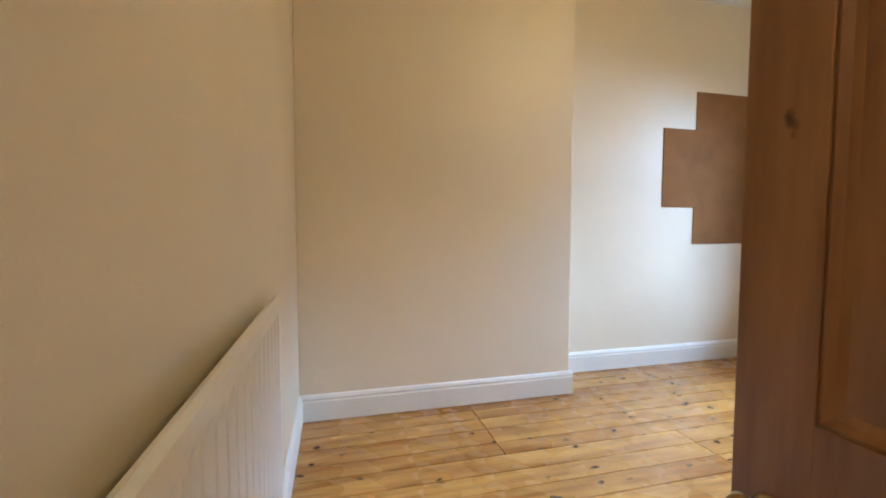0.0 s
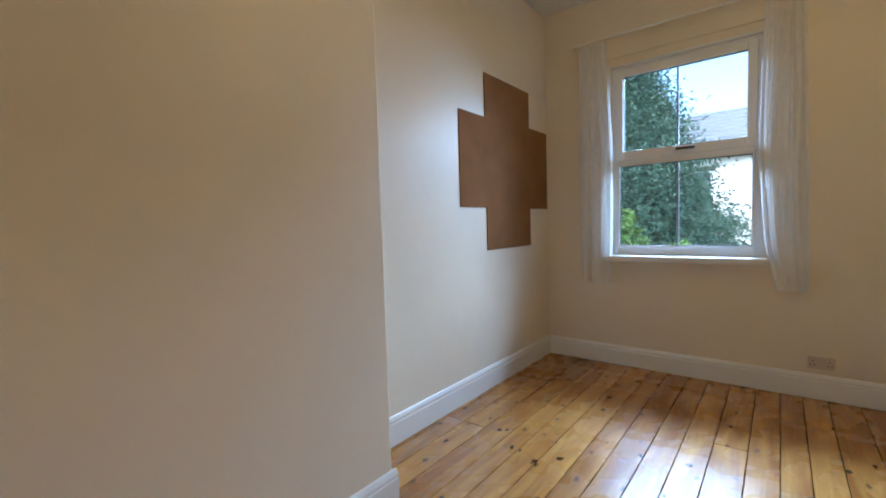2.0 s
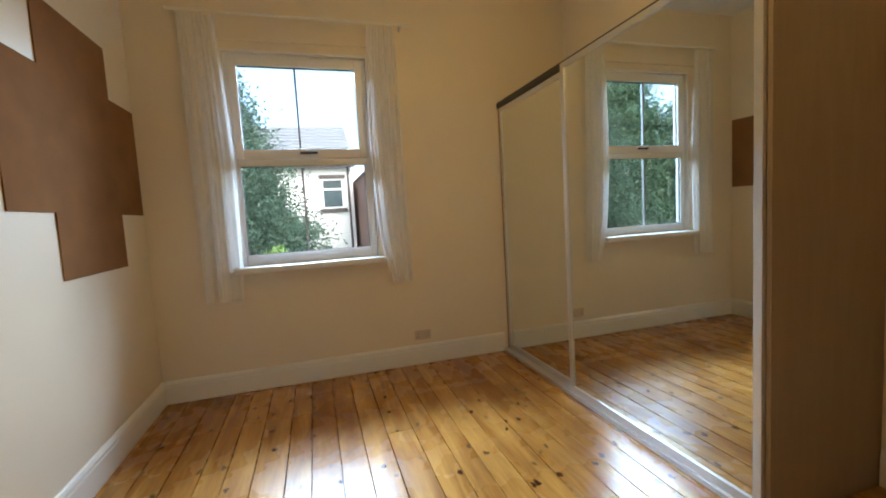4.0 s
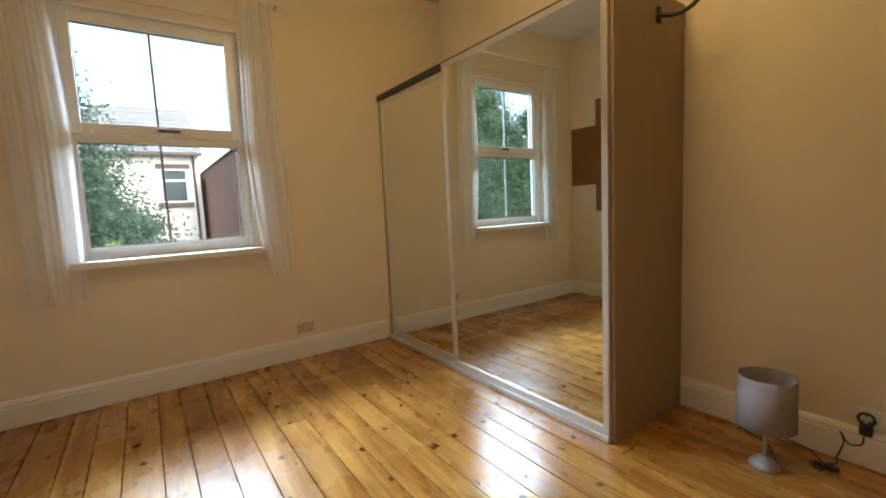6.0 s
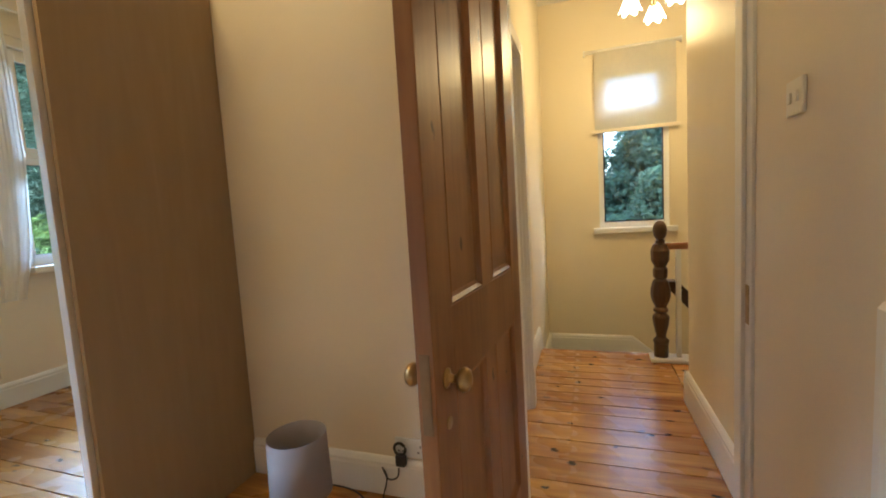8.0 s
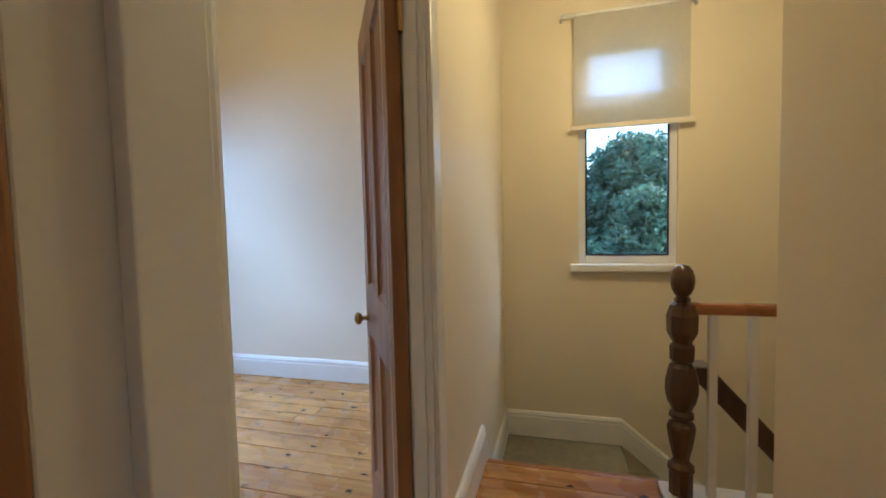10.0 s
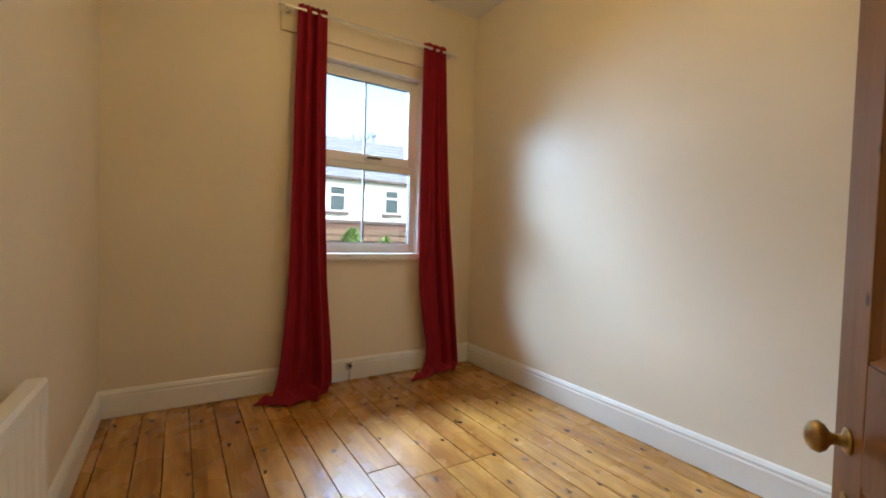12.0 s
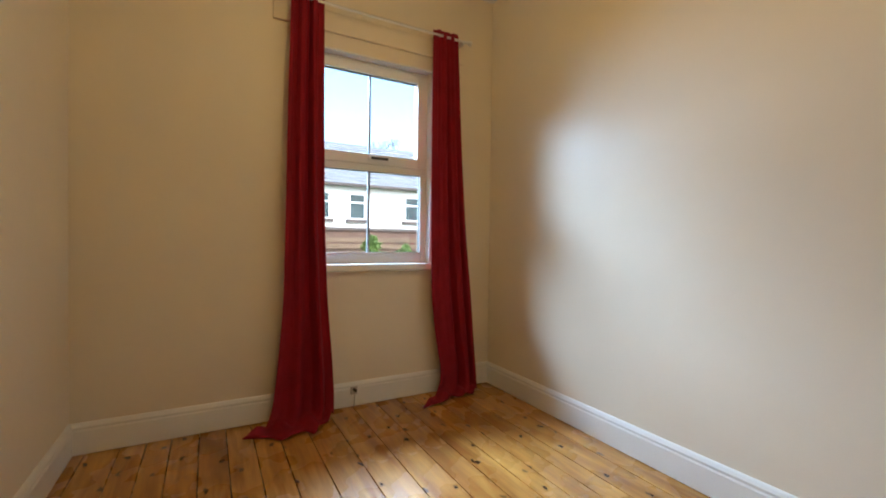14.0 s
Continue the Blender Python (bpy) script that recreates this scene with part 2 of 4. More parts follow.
M_CARCASE = wood("beige_oak_laminate", (0.37, 0.275, 0.17), (0.335, 0.245, 0.148), 0.5, "z", knots=False, rings=14, per_object=0.05, coat=0.0)
M_BLACK = shader("black_plastic", (0.018, 0.018, 0.02), 0.4, vary=0.2)
M_SOCKET = shader("white_socket_plastic", (0.78, 0.77, 0.74), 0.3, vary=0.02)
M_SHADE = shader("grey_lilac_linen", (0.30, 0.27, 0.285), 0.85, vary=0.1, fine=500, bump=0.3)
M_CERAMIC = shader("grey_ceramic", (0.42, 0.40, 0.37), 0.3, vary=0.1)
M_RED = shader("crimson_curtain_cotton", (0.24, 0.004, 0.014), 0.75, vary=0.15, scale=9, fine=700, bump=0.25, spec=0.25)
M_SHEER = sheer("white_voile", (0.97, 0.97, 0.97), 0.2, 0.55)
M_BLIND = sheer("cream_roller_blind_cloth", (0.86, 0.84, 0.78), 0.3, 0.6)
M_BAR = shader("grey_glazing_bar", (0.22, 0.225, 0.235), 0.5, vary=0.04, bump=0.0)
M_GLASS = pane_glass("window_glass")
M_CARPET = shader("grey_green_carpet", (0.30, 0.285, 0.215), 0.95, vary=0.2, scale=20, fine=500, bump=0.6, spec=0.1)
M_RADIATOR = shader("white_radiator_enamel", (0.80, 0.79, 0.77), 0.3, vary=0.02, bump=0.02)
M_PETAL = glowing("lit_frosted_glass", (1.0, 0.82, 0.55), 1.5)
M_RENDERWHITE = shader("white_house_render", (0.78, 0.77, 0.74), 0.85, vary=0.05, scale=0.8, bump=0.2)
M_SLATE = shader("grey_roof_tiles", (0.19, 0.20, 0.22), 0.7, vary=0.2, scale=2, per_object=0.2)
M_BRICK = shader("red_brick", (0.26, 0.14, 0.105), 0.85, vary=0.25, scale=2, fine=30, bump=0.3, per_object=0.3)
M_DARKBRICK = shader("dark_brown_brick", (0.13, 0.075, 0.055), 0.85, vary=0.25, scale=2, fine=30, bump=0.3)
M_MORTAR = shader("grey_mortar", (0.33, 0.29, 0.25), 0.9, vary=0.15)
M_FENCE = shader("weathered_fence_timber", (0.17, 0.115, 0.075), 0.9, vary=0.3, scale=3, stretch=(1, 0.1, 1))
M_SILLDARK = shader("dark_stone_sill", (0.10, 0.08, 0.075), 0.8, vary=0.2)
M_FARGLASS = shader("far_window_glass", (0.05, 0.075, 0.085), 0.2, vary=0.2, scale=1.5, bump=0.0, spec=0.15)
M_GRASS = shader("garden_grass", (0.07, 0.11, 0.035), 0.95, vary=0.4, scale=1.5, fine=40, bump=0.5)
M_BARK = shader("tree_bark", (0.09, 0.065, 0.045), 0.95, vary=0.3, scale=8, bump=0.6)
M_LEAF_DARK = leaf("dark_evergreen_leaf", (0.075, 0.125, 0.085))
M_LEAF_LIGHT = leaf("bright_shrub_leaf", (0.15, 0.23, 0.06))
M_LEAF_MID = leaf("green_tree_leaf", (0.10, 0.17, 0.105))


# ---------------------------------------------------------------- mesh tools
def finish(name, bm, mt, smooth=False):
    me = bpy.data.meshes.new(name)
    bmesh.ops.recalc_face_normals(bm, faces=bm.faces)
    bm.to_mesh(me)
    bm.free()
    me.materials.append(mt)
    if smooth:
        me.shade_smooth()
    return me


def part(name, bm, mt, parent, label="", smooth=False):
    ob = new(name, finish(name, bm, mt, smooth))
    ob.parent = parent
    if parent.type == "EMPTY":
        ob.matrix_parent_inverse = parent.matrix_basis.inverted()
    if label:
        ob["label"] = label
    return ob


def thing(name, at, label, category, group=""):
    ob = new(name)
    ob.empty_display_size = 0.1
    ob.matrix_basis = Matrix.Translation(at)
    return tagged(ob, label, category, group)


def structure(name, bm, mt, label, category, smooth=False):
    return tagged(new(name, finish(name, bm, mt, smooth)), label, category, kind="structure")


def single(name, bm, mt, label, category, smooth=False, group=""):
    return tagged(new(name, finish(name, bm, mt, smooth)), label, category, group)


def box(bm, x0, x1, y0, y1, z0, z1, bevel=0.0, turn=None):
    """A box from its limits, with rounded edges if asked; turn: a matrix laid on it."""
    vs = bmesh.ops.create_cube(bm, size=1.0)["verts"]
    m = Matrix.Translation(((x0 + x1) / 2, (y0 + y1) / 2, (z0 + z1) / 2)) @ Matrix.Diagonal((abs(x1 - x0), abs(y1 - y0), abs(z1 - z0), 1))
    bmesh.ops.transform(bm, matrix=m, verts=vs)
    if bevel:
        es = list({e for v in vs for e in v.link_edges})
        vs = bmesh.ops.bevel(bm, geom=es, offset=bevel, segments=2, affect="EDGES", profile=0.6)["verts"]
        vs = list({w for v in vs for f in v.link_faces for w in f.verts})
    if turn is not None:
        bmesh.ops.transform(bm, matrix=turn, verts=vs)
    return bm


def boxes(*rows, bevel=0.0, turn=None):
    bm = bmesh.new()
    for r in rows:
        box(bm, *r, bevel=bevel, turn=turn)
    return bm


def lathe(profile, at=(0, 0, 0), axis="z", steps=32, bm=None):
    """A turned shape from (radius, height) pairs."""
    bm = bm or bmesh.new()
    rings = []
    for r, h in profile:
        row = []
        for k in range(steps):
            a = 2 * math.pi * k / steps
            p = (max(r, 1e-4) * math.cos(a), max(r, 1e-4) * math.sin(a), h)
            if axis == "x":
                p = (p[2], p[0], p[1])
            elif axis == "y":
                p = (p[0], p[2], p[1])
            row.append(bm.verts.new(Vector(p) + Vector(at)))
        rings.append(row)
    for a, b in zip(rings, rings[1:]):
        for k in range(steps):
            bm.faces.new((a[k], a[(k + 1) % steps], b[(k + 1) % steps], b[k]))
    bm.faces.new(rings[0]), bm.faces.new(rings[-1])
    return bm


def tube(points, radius, steps=8):
    """A round cable or rod through the points."""
    bm = bmesh.new()
    pts = [Vector(p) for p in points]
    rings = []
    for i, p in enumerate(pts):
        d = (pts[min(i + 1, len(pts) - 1)] - pts[max(i - 1, 0)]).normalized()
        side = d.cross(Vector((0, 0, 1)) if abs(d.z) < 0.9 else Vector((1, 0, 0))).normalized()
        up = side.cross(d)
        rings.append([bm.verts.new(p + radius * (math.cos(2 * math.pi * k / steps) * side + math.sin(2 * math.pi * k / steps) * up)) for k in range(steps)])
    for a, b in zip(rings, rings[1:]):
        for k in range(steps):
            bm.faces.new((a[k], a[(k + 1) % steps], b[(k + 1) % steps], b[k]))
    bm.faces.new(rings[0]), bm.faces.new(rings[-1])
    return bm


def spline(points, n=8):
    """Points on a smooth line through the given ones."""
    p = [Vector(q) for q in points]
    p = [2 * p[0] - p[1], *p, 2 * p[-1] - p[-2]]
    out = []
    for a, b, c, d in zip(p, p[1:], p[2:], p[3:]):
        for k in range(n):
            t = k / n
            out.append(0.5 * (2 * b + (c - a) * t + (2 * a - 5 * b + 4 * c - d) * t * t + (3 * b - a - 3 * c + d) * t ** 3))
    return out + [p[-2]]


def skirting(name, a, b, inward, z=0.0, height=0.175, z_end=None, mt=None):
    """A moulded skirting board from a to b on plan; inward: the way it faces."""
    prof = [(0.0, 0.007), (0.021, 0.005), (0.022, height - 0.045), (0.018, height - 0.035), (0.020, height - 0.022), (0.012, height - 0.006), (0.006, height), (0.0, height)]
    bm = bmesh.new()
    ends = []
    for (x, y), zz in ((a, z), (b, z if z_end is None else z_end)):
        ends.append([bm.verts.new((x + inward[0] * d, y + inward[1] * d, zz + h)) for d, h in prof])
    k = len(prof)
    for i in range(k):
        bm.faces.new((ends[0][i], ends[0][(i + 1) % k], ends[1][(i + 1) % k], ends[1][i]))
    bm.faces.new(ends[0]), bm.faces.new(ends[1])
    return structure(name, bm, mt or M_TRIM, "white painted moulded skirting board along the wall", "baseboard")


# ---------------------------------------------------------------- structure
H = 3.25
EAST1, EAST2, OUT = 5.59, 5.45, 5.87
NORTH, SOUTH1, NORTH2, SOUTH2 = 4.81, 1.31, 1.19, -1.60
WEST1, WEST2 = 1.09, 2.06
LAND_E, LAND_S, LAND_W = 1.995, -1.76, 1.04
W1 = dict(y0=3.116, y1=4.207, z0=0.985, z1=2.635)
W2 = dict(y0=-1.03, y1=-0.055, z0=1.03, z1=2.56)
LW = dict(x0=0.80, x1=1.45, z0=0.955, z1=2.56)
D1 = dict(x0=1.10, x1=1.86, top=2.06)
D2 = dict(y0=0.40, y1=1.16, top=2.06)

structure("wall_north", boxes((0.97, OUT, NORTH, 5.0, -0.2, H)), M_WALL, "magnolia painted plaster wall", "wall")
structure("wall_chimney_breast", boxes((WEST1, 3.013, 4.417, NORTH - 0.002, -0.2, H), bevel=0.008), M_WALL, "magnolia painted chimney breast with a soft sheen", "wall")
structure("wall_west_1", boxes((0.92, WEST1, SOUTH1, NORTH - 0.002, -0.2, H)), M_WALL, "magnolia painted plaster wall beside the door", "wall")
structure("wall_between_rooms", boxes((0.92, D1["x0"] - 0.03, NORTH2, SOUTH1, -0.2, H), (D1["x1"] + 0.03, EAST2, NORTH2, SOUTH1, -0.2, H),
          (D1["x0"] - 0.03, D1["x1"] + 0.03, NORTH2, SOUTH1, D1["top"] + 0.03, H)), M_WALL, "magnolia painted plaster wall with a doorway", "wall")


def window_wall(name, x0, x1, y0, y1, w, mt):
    return structure(name, boxes((x0, x1, y0, w["y0"], -3.2, H), (x0, x1, w["y1"], y1, -3.2, H), (x0, x1, w["y0"], w["y1"], -3.2, w["z0"]),
                     (x0, x1, w["y0"], w["y1"], w["z1"], H)), mt, "magnolia painted plaster wall around a window", "wall")


window_wall("wall_east_1", EAST1, 5.712, 1.25, NORTH - 0.002, W1, M_WALL)
window_wall("wall_east_2", EAST2, 5.602, -1.75, 1.248, W2, M_WALL)
structure("wall_south_2", boxes((WEST2, EAST2 - 0.002, -1.75, SOUTH2, -0.2, H)), M_WALL, "magnolia painted plaster wall with daylight on it", "wall")
structure("wall_west_2", boxes((LAND_E, WEST2, -1.95, D2["y0"] - 0.03, -0.6, H), (LAND_E, WEST2, D2["y1"] + 0.02, NORTH2 - 0.002, -0.2, H),
          (LAND_E, WEST2, D2["y0"] - 0.03, D2["y1"] + 0.02, D2["top"] + 0.03, H)), M_LANDING, "cream painted landing wall with a doorway", "wall")
structure("wall_landing_south", boxes((-1.6, LW["x0"], -1.95, LAND_S, -3.2, H), (LW["x1"], LAND_E, -1.95, LAND_S, -3.2, H),
          (LW["x0"], LW["x1"], -1.95, LAND_S, -3.2, LW["z0"]), (LW["x0"], LW["x1"], -1.95, LAND_S, LW["z1"], H)), M_LANDING, "cream painted landing wall around a narrow window", "wall")
structure("wall_landing_west", boxes((0.90, LAND_W, 0.15, NORTH2 - 0.002, -0.2, H), bevel=0.006), M_LANDING, "cream painted wall end beside the landing", "wall")
structure("wall_passage_north", boxes((-1.6, 0.898, 0.15, 0.27, -0.2, H)), M_LANDING, "cream painted passage wall", "wall")
structure("wall_passage_west", boxes((-1.7, -1.6, -1.95, 0.27, -3.2, H)), M_LANDING, "cream painted wall at the end of the passage", "wall")
structure("ceiling", boxes((-1.7, OUT, -1.95, 5.0, H, H + 0.15)), M_CEIL, "white painted ceiling", "ceiling")
structure("floor_base", boxes((0.97, EAST2, NORTH2, NORTH, -0.2, -0.026), (LAND_E, EAST2 + 0.1, -1.62, NORTH2, -0.2, -0.026), (-1.6, LAND_E, -0.60, 0.15, -0.2, -0.026), (LAND_W - 0.1, LAND_E, -0.70, NORTH2, -0.2, -0.028)),
          M_DARKGAP, "dark void under the floorboards", "floor")

# skirting
skirting("baseboard", (WEST1, 4.417), (3.013 + 0.022, 4.417), (0, -1))
skirting("baseboard", (3.013, 4.417), (3.013, NORTH), (1, 0))
skirting("baseboard", (3.035, NORTH), (EAST1, NORTH), (0, -1), height=0.178)
skirting("baseboard", (EAST1, NORTH - 0.022), (EAST1, 2.0), (-1, 0), height=0.178)
skirting("baseboard", (WEST1, 1.45), (WEST1, 4.395), (1, 0))
skirting("baseboard", (1.95, SOUTH1), (3.165, SOUTH1), (0, 1))
skirting("baseboard", (EAST2, NORTH2), (EAST2, SOUTH2), (-1, 0), height=0.178)
skirting("baseboard", (WEST2, SOUTH2), (EAST2 - 0.022, SOUTH2), (0, 1), height=0.178)
skirting("baseboard", (WEST2, NORTH2), (EAST2 - 0.022, NORTH2), (0, -1), height=0.178)
skirting("baseboard", (WEST2, SOUTH2 + 0.022), (WEST2, D2["y0"] - 0.09), (1, 0), height=0.178)
skirting("baseboard", (LAND_W, 1.10), (LAND_W, 0.15), (1, 0), height=0.2)
skirting("baseboard", (LAND_W + 0.022, 0.15), (-1.6, 0.15), (0, -1), height=0.2)
skirting("baseboard", (LAND_E, D2["y0"] - 0.09), (LAND_E, -0.70), (-1, 0), height=0.2)
skirting("baseboard", (LAND_E, -0.70), (LAND_E, -1.0), (-1, 0), z=0.0, z_end=-0.37, height=0.2)
skirting("baseboard", (LAND_E, -1.0), (LAND_E, LAND_S), (-1, 0), z=-0.37, height=0.2)
skirting("baseboard", (LAND_E - 0.022, LAND_S), (1.16, LAND_S), (0, 1), z=-0.37, height=0.2)
skirting("baseboard", (1.16, LAND_S), (-1.6, LAND_S), (0, 1), z=-0.37, z_end=-2.6, height=0.2)


# ---------------------------------------------------------------- windows
def casement(name, x, w, bar_y, split, label):
    """A white plastic window facing the street: fixed light below, top-hung light above, one glazing bar in each."""
    y0, y1, z0, z1 = w["y0"], w["y1"], w["z0"], w["z1"]
    lo, hi = split
    win = tagged(new(name), label, "window", kind="structure")
    win.matrix_basis = Matrix.Translation((x, (y0 + y1) / 2, z0))
    f = 0.055
    part("window_frame", boxes((x, x + 0.07, y0, y0 + f, z0, z1), (x, x + 0.07, y1 - f, y1, z0, z1), (x + 0.001, x + 0.069, y0 + f, y1 - f, z1 - f, z1),
         (x + 0.001, x + 0.069, y0 + f, y1 - f, z0, z0 + 0.075), (x + 0.001, x + 0.069, y0 + f, y1 - f, lo, lo + 0.05), bevel=0.005), M_UPVC, win)
    a, b, s, t = y0 + f - 0.012, y1 - f + 0.012, lo + 0.04, z1 - f + 0.012
    g = 0.06
    sash = part("opening_light", boxes((x - 0.016, x + 0.05, a, a + g, s, t), (x - 0.016, x + 0.05, b - g, b, s, t), (x - 0.015, x + 0.049, a + g, b - g, t - g, t),
         (x - 0.015, x + 0.049, a + g, b - g, s, hi), bevel=0.005), M_UPVC, win)
    part("glazing_bar", boxes((x + 0.015, x + 0.045, bar_y - 0.008, bar_y + 0.008, hi - 0.002, t - g + 0.002), bevel=0.003), M_BAR, win)
    part("glazing_bar", boxes((x + 0.015, x + 0.045, bar_y - 0.008, bar_y + 0.008, z0 + 0.073, lo + 0.002), bevel=0.003), M_BAR, win)
    part("bead", boxes((x - 0.006, x + 0.02, y0 + f, y0 + f + 0.014, z0 + 0.075, lo), (x - 0.006, x + 0.02, y1 - f - 0.014, y1 - f, z0 + 0.075, lo),
         (x - 0.006, x + 0.02, y0 + f, y1 - f, z0 + 0.075, z0 + 0.09), (x - 0.006, x + 0.02, y0 + f, y1 - f, lo - 0.012, lo)), M_UPVC, win)
    for ya, yb, za, zb in ((y0 + f + 0.014, y1 - f - 0.014, z0 + 0.09, lo - 0.012), (a + g, b - g, hi, t - g)):
        part("seal", boxes((x + 0.008, x + 0.024, ya, ya + 0.004, za, zb), (x + 0.008, x + 0.024, yb - 0.004, yb, za, zb), (x + 0.009, x + 0.023, ya, yb, zb - 0.005, zb), (x + 0.009, x + 0.023, ya, yb, za, za + 0.004)), M_GREYRAIL, win, "dark rubber glazing seal")
    for zz in ((z0 + 0.08, lo), (hi, t - g)):
        p = part("pane", boxes((x + 0.028, x + 0.032, y0 + f, y1 - f, *zz)), M_GLASS, win)
        p.visible_shadow = False
    bm = boxes((x - 0.034, x - 0.016, bar_y - 0.03, bar_y + 0.02, hi - 0.045, hi - 0.02), bevel=0.004)
    part("handle_base", bm, M_UPVC, win)
    part("handle", boxes((x - 0.05, x - 0.034, bar_y - 0.13, bar_y + 0.005, hi - 0.042, hi - 0.022), bevel=0.006), M_GREYRAIL, win, "dark metal casement handle")
    return win


win1 = casement("window_1", 5.63, W1, 3.685, (1.78, 1.895), "white plastic double-glazed window with one glazing bar, closed")
part("window_sill", boxes((5.47, 5.645, W1["y0"] - 0.03, W1["y1"] + 0.02, 0.945, W1["z0"] + 0.008), bevel=0.012), M_TRIM, win1)
part("window_reveal", boxes((EAST1 - 0.004, 5.70, W1["y0"] - 0.001, W1["y0"] + 0.012, W1["z0"], W1["z1"]), (EAST1 - 0.004, 5.70, W1["y1"] - 0.012, W1["y1"] + 0.001, W1["z0"], W1["z1"]), (EAST1 - 0.004, 5.70, W1["y0"], W1["y1"], W1["z1"] - 0.012, W1["z1"] + 0.001)), M_TRIM, win1)
win2 = casement("window_2", 5.52, W2, -0.541, (1.745, 1.86), "white plastic double-glazed window with one glazing bar, closed")
part("window_sill", boxes((5.405, 5.535, W2["y0"] - 0.03, W2["y1"] + 0.03, 0.985, W2["z0"] + 0.008), bevel=0.012), M_TRIM, win2)
part("window_reveal", boxes((EAST2 - 0.004, 5.598, W2["y0"] - 0.001, W2["y0"] + 0.012, W2["z0"], W2["z1"]), (EAST2 - 0.004, 5.598, W2["y1"] - 0.012, W2["y1"] + 0.001, W2["z0"], W2["z1"]), (EAST2 - 0.004, 5.598, W2["y0"], W2["y1"], W2["z1"] - 0.012, W2["z1"] + 0.001)), M_TRIM, win2)

win3 = tagged(new("window_3"), "narrow white plastic landing window, its upper light behind a blind", "window", kind="structure")
win3.matrix_basis = Matrix.Translation(((LW["x0"] + LW["x1"]) / 2, -1.8, LW["z0"]))
x0, x1, z0, z1 = LW["x0"], LW["x1"], LW["z0"], LW["z1"]
part("window_frame", boxes((x0, x0 + 0.05, -1.86, -1.79, z0, z1), (x1 - 0.05, x1, -1.86, -1.79, z0, z1), (x0 + 0.05, x1 - 0.05, -1.859, -1.791, z0, z0 + 0.06),
     (x0 + 0.05, x1 - 0.05, -1.859, -1.791, z1 - 0.06, z1), (x0 + 0.05, x1 - 0.05, -1.859, -1.791, 1.96, 2.10), bevel=0.005), M_UPVC, win3)
part("bead", boxes((x0 + 0.05, x0 + 0.062, -1.8, -1.784, z0 + 0.06, 1.96), (x1 - 0.062, x1 - 0.05, -1.8, -1.784, z0 + 0.06, 1.96), (x0 + 0.062, x1 - 0.062, -1.8, -1.784, z0 + 0.06, z0 + 0.072)), M_BLACK, win3, "dark glazing seal")
for zz in ((z0 + 0.06, 1.96), (2.10, z1 - 0.06)):
    part("pane", boxes((x0 + 0.05, x1 - 0.05, -1.83, -1.826, *zz)), M_GLASS, win3).visible_shadow = False
part("opening_light", boxes((x0 + 0.05, x0 + 0.095, -1.85, -1.775, 2.10, z1 - 0.06), (x1 - 0.095, x1 - 0.05, -1.85, -1.775, 2.10, z1 - 0.06), (x0 + 0.095, x1 - 0.095, -1.849, -1.776, 2.10, 2.15), (x0 + 0.095, x1 - 0.095, -1.849, -1.776, z1 - 0.11, z1 - 0.06), bevel=0.004), M_UPVC, win3)
part("window_sill", boxes((x0 - 0.06, x1 + 0.06, -1.80, -1.70, z0 - 0.05, z0 + 0.002), bevel=0.01), M_TRIM, win3)


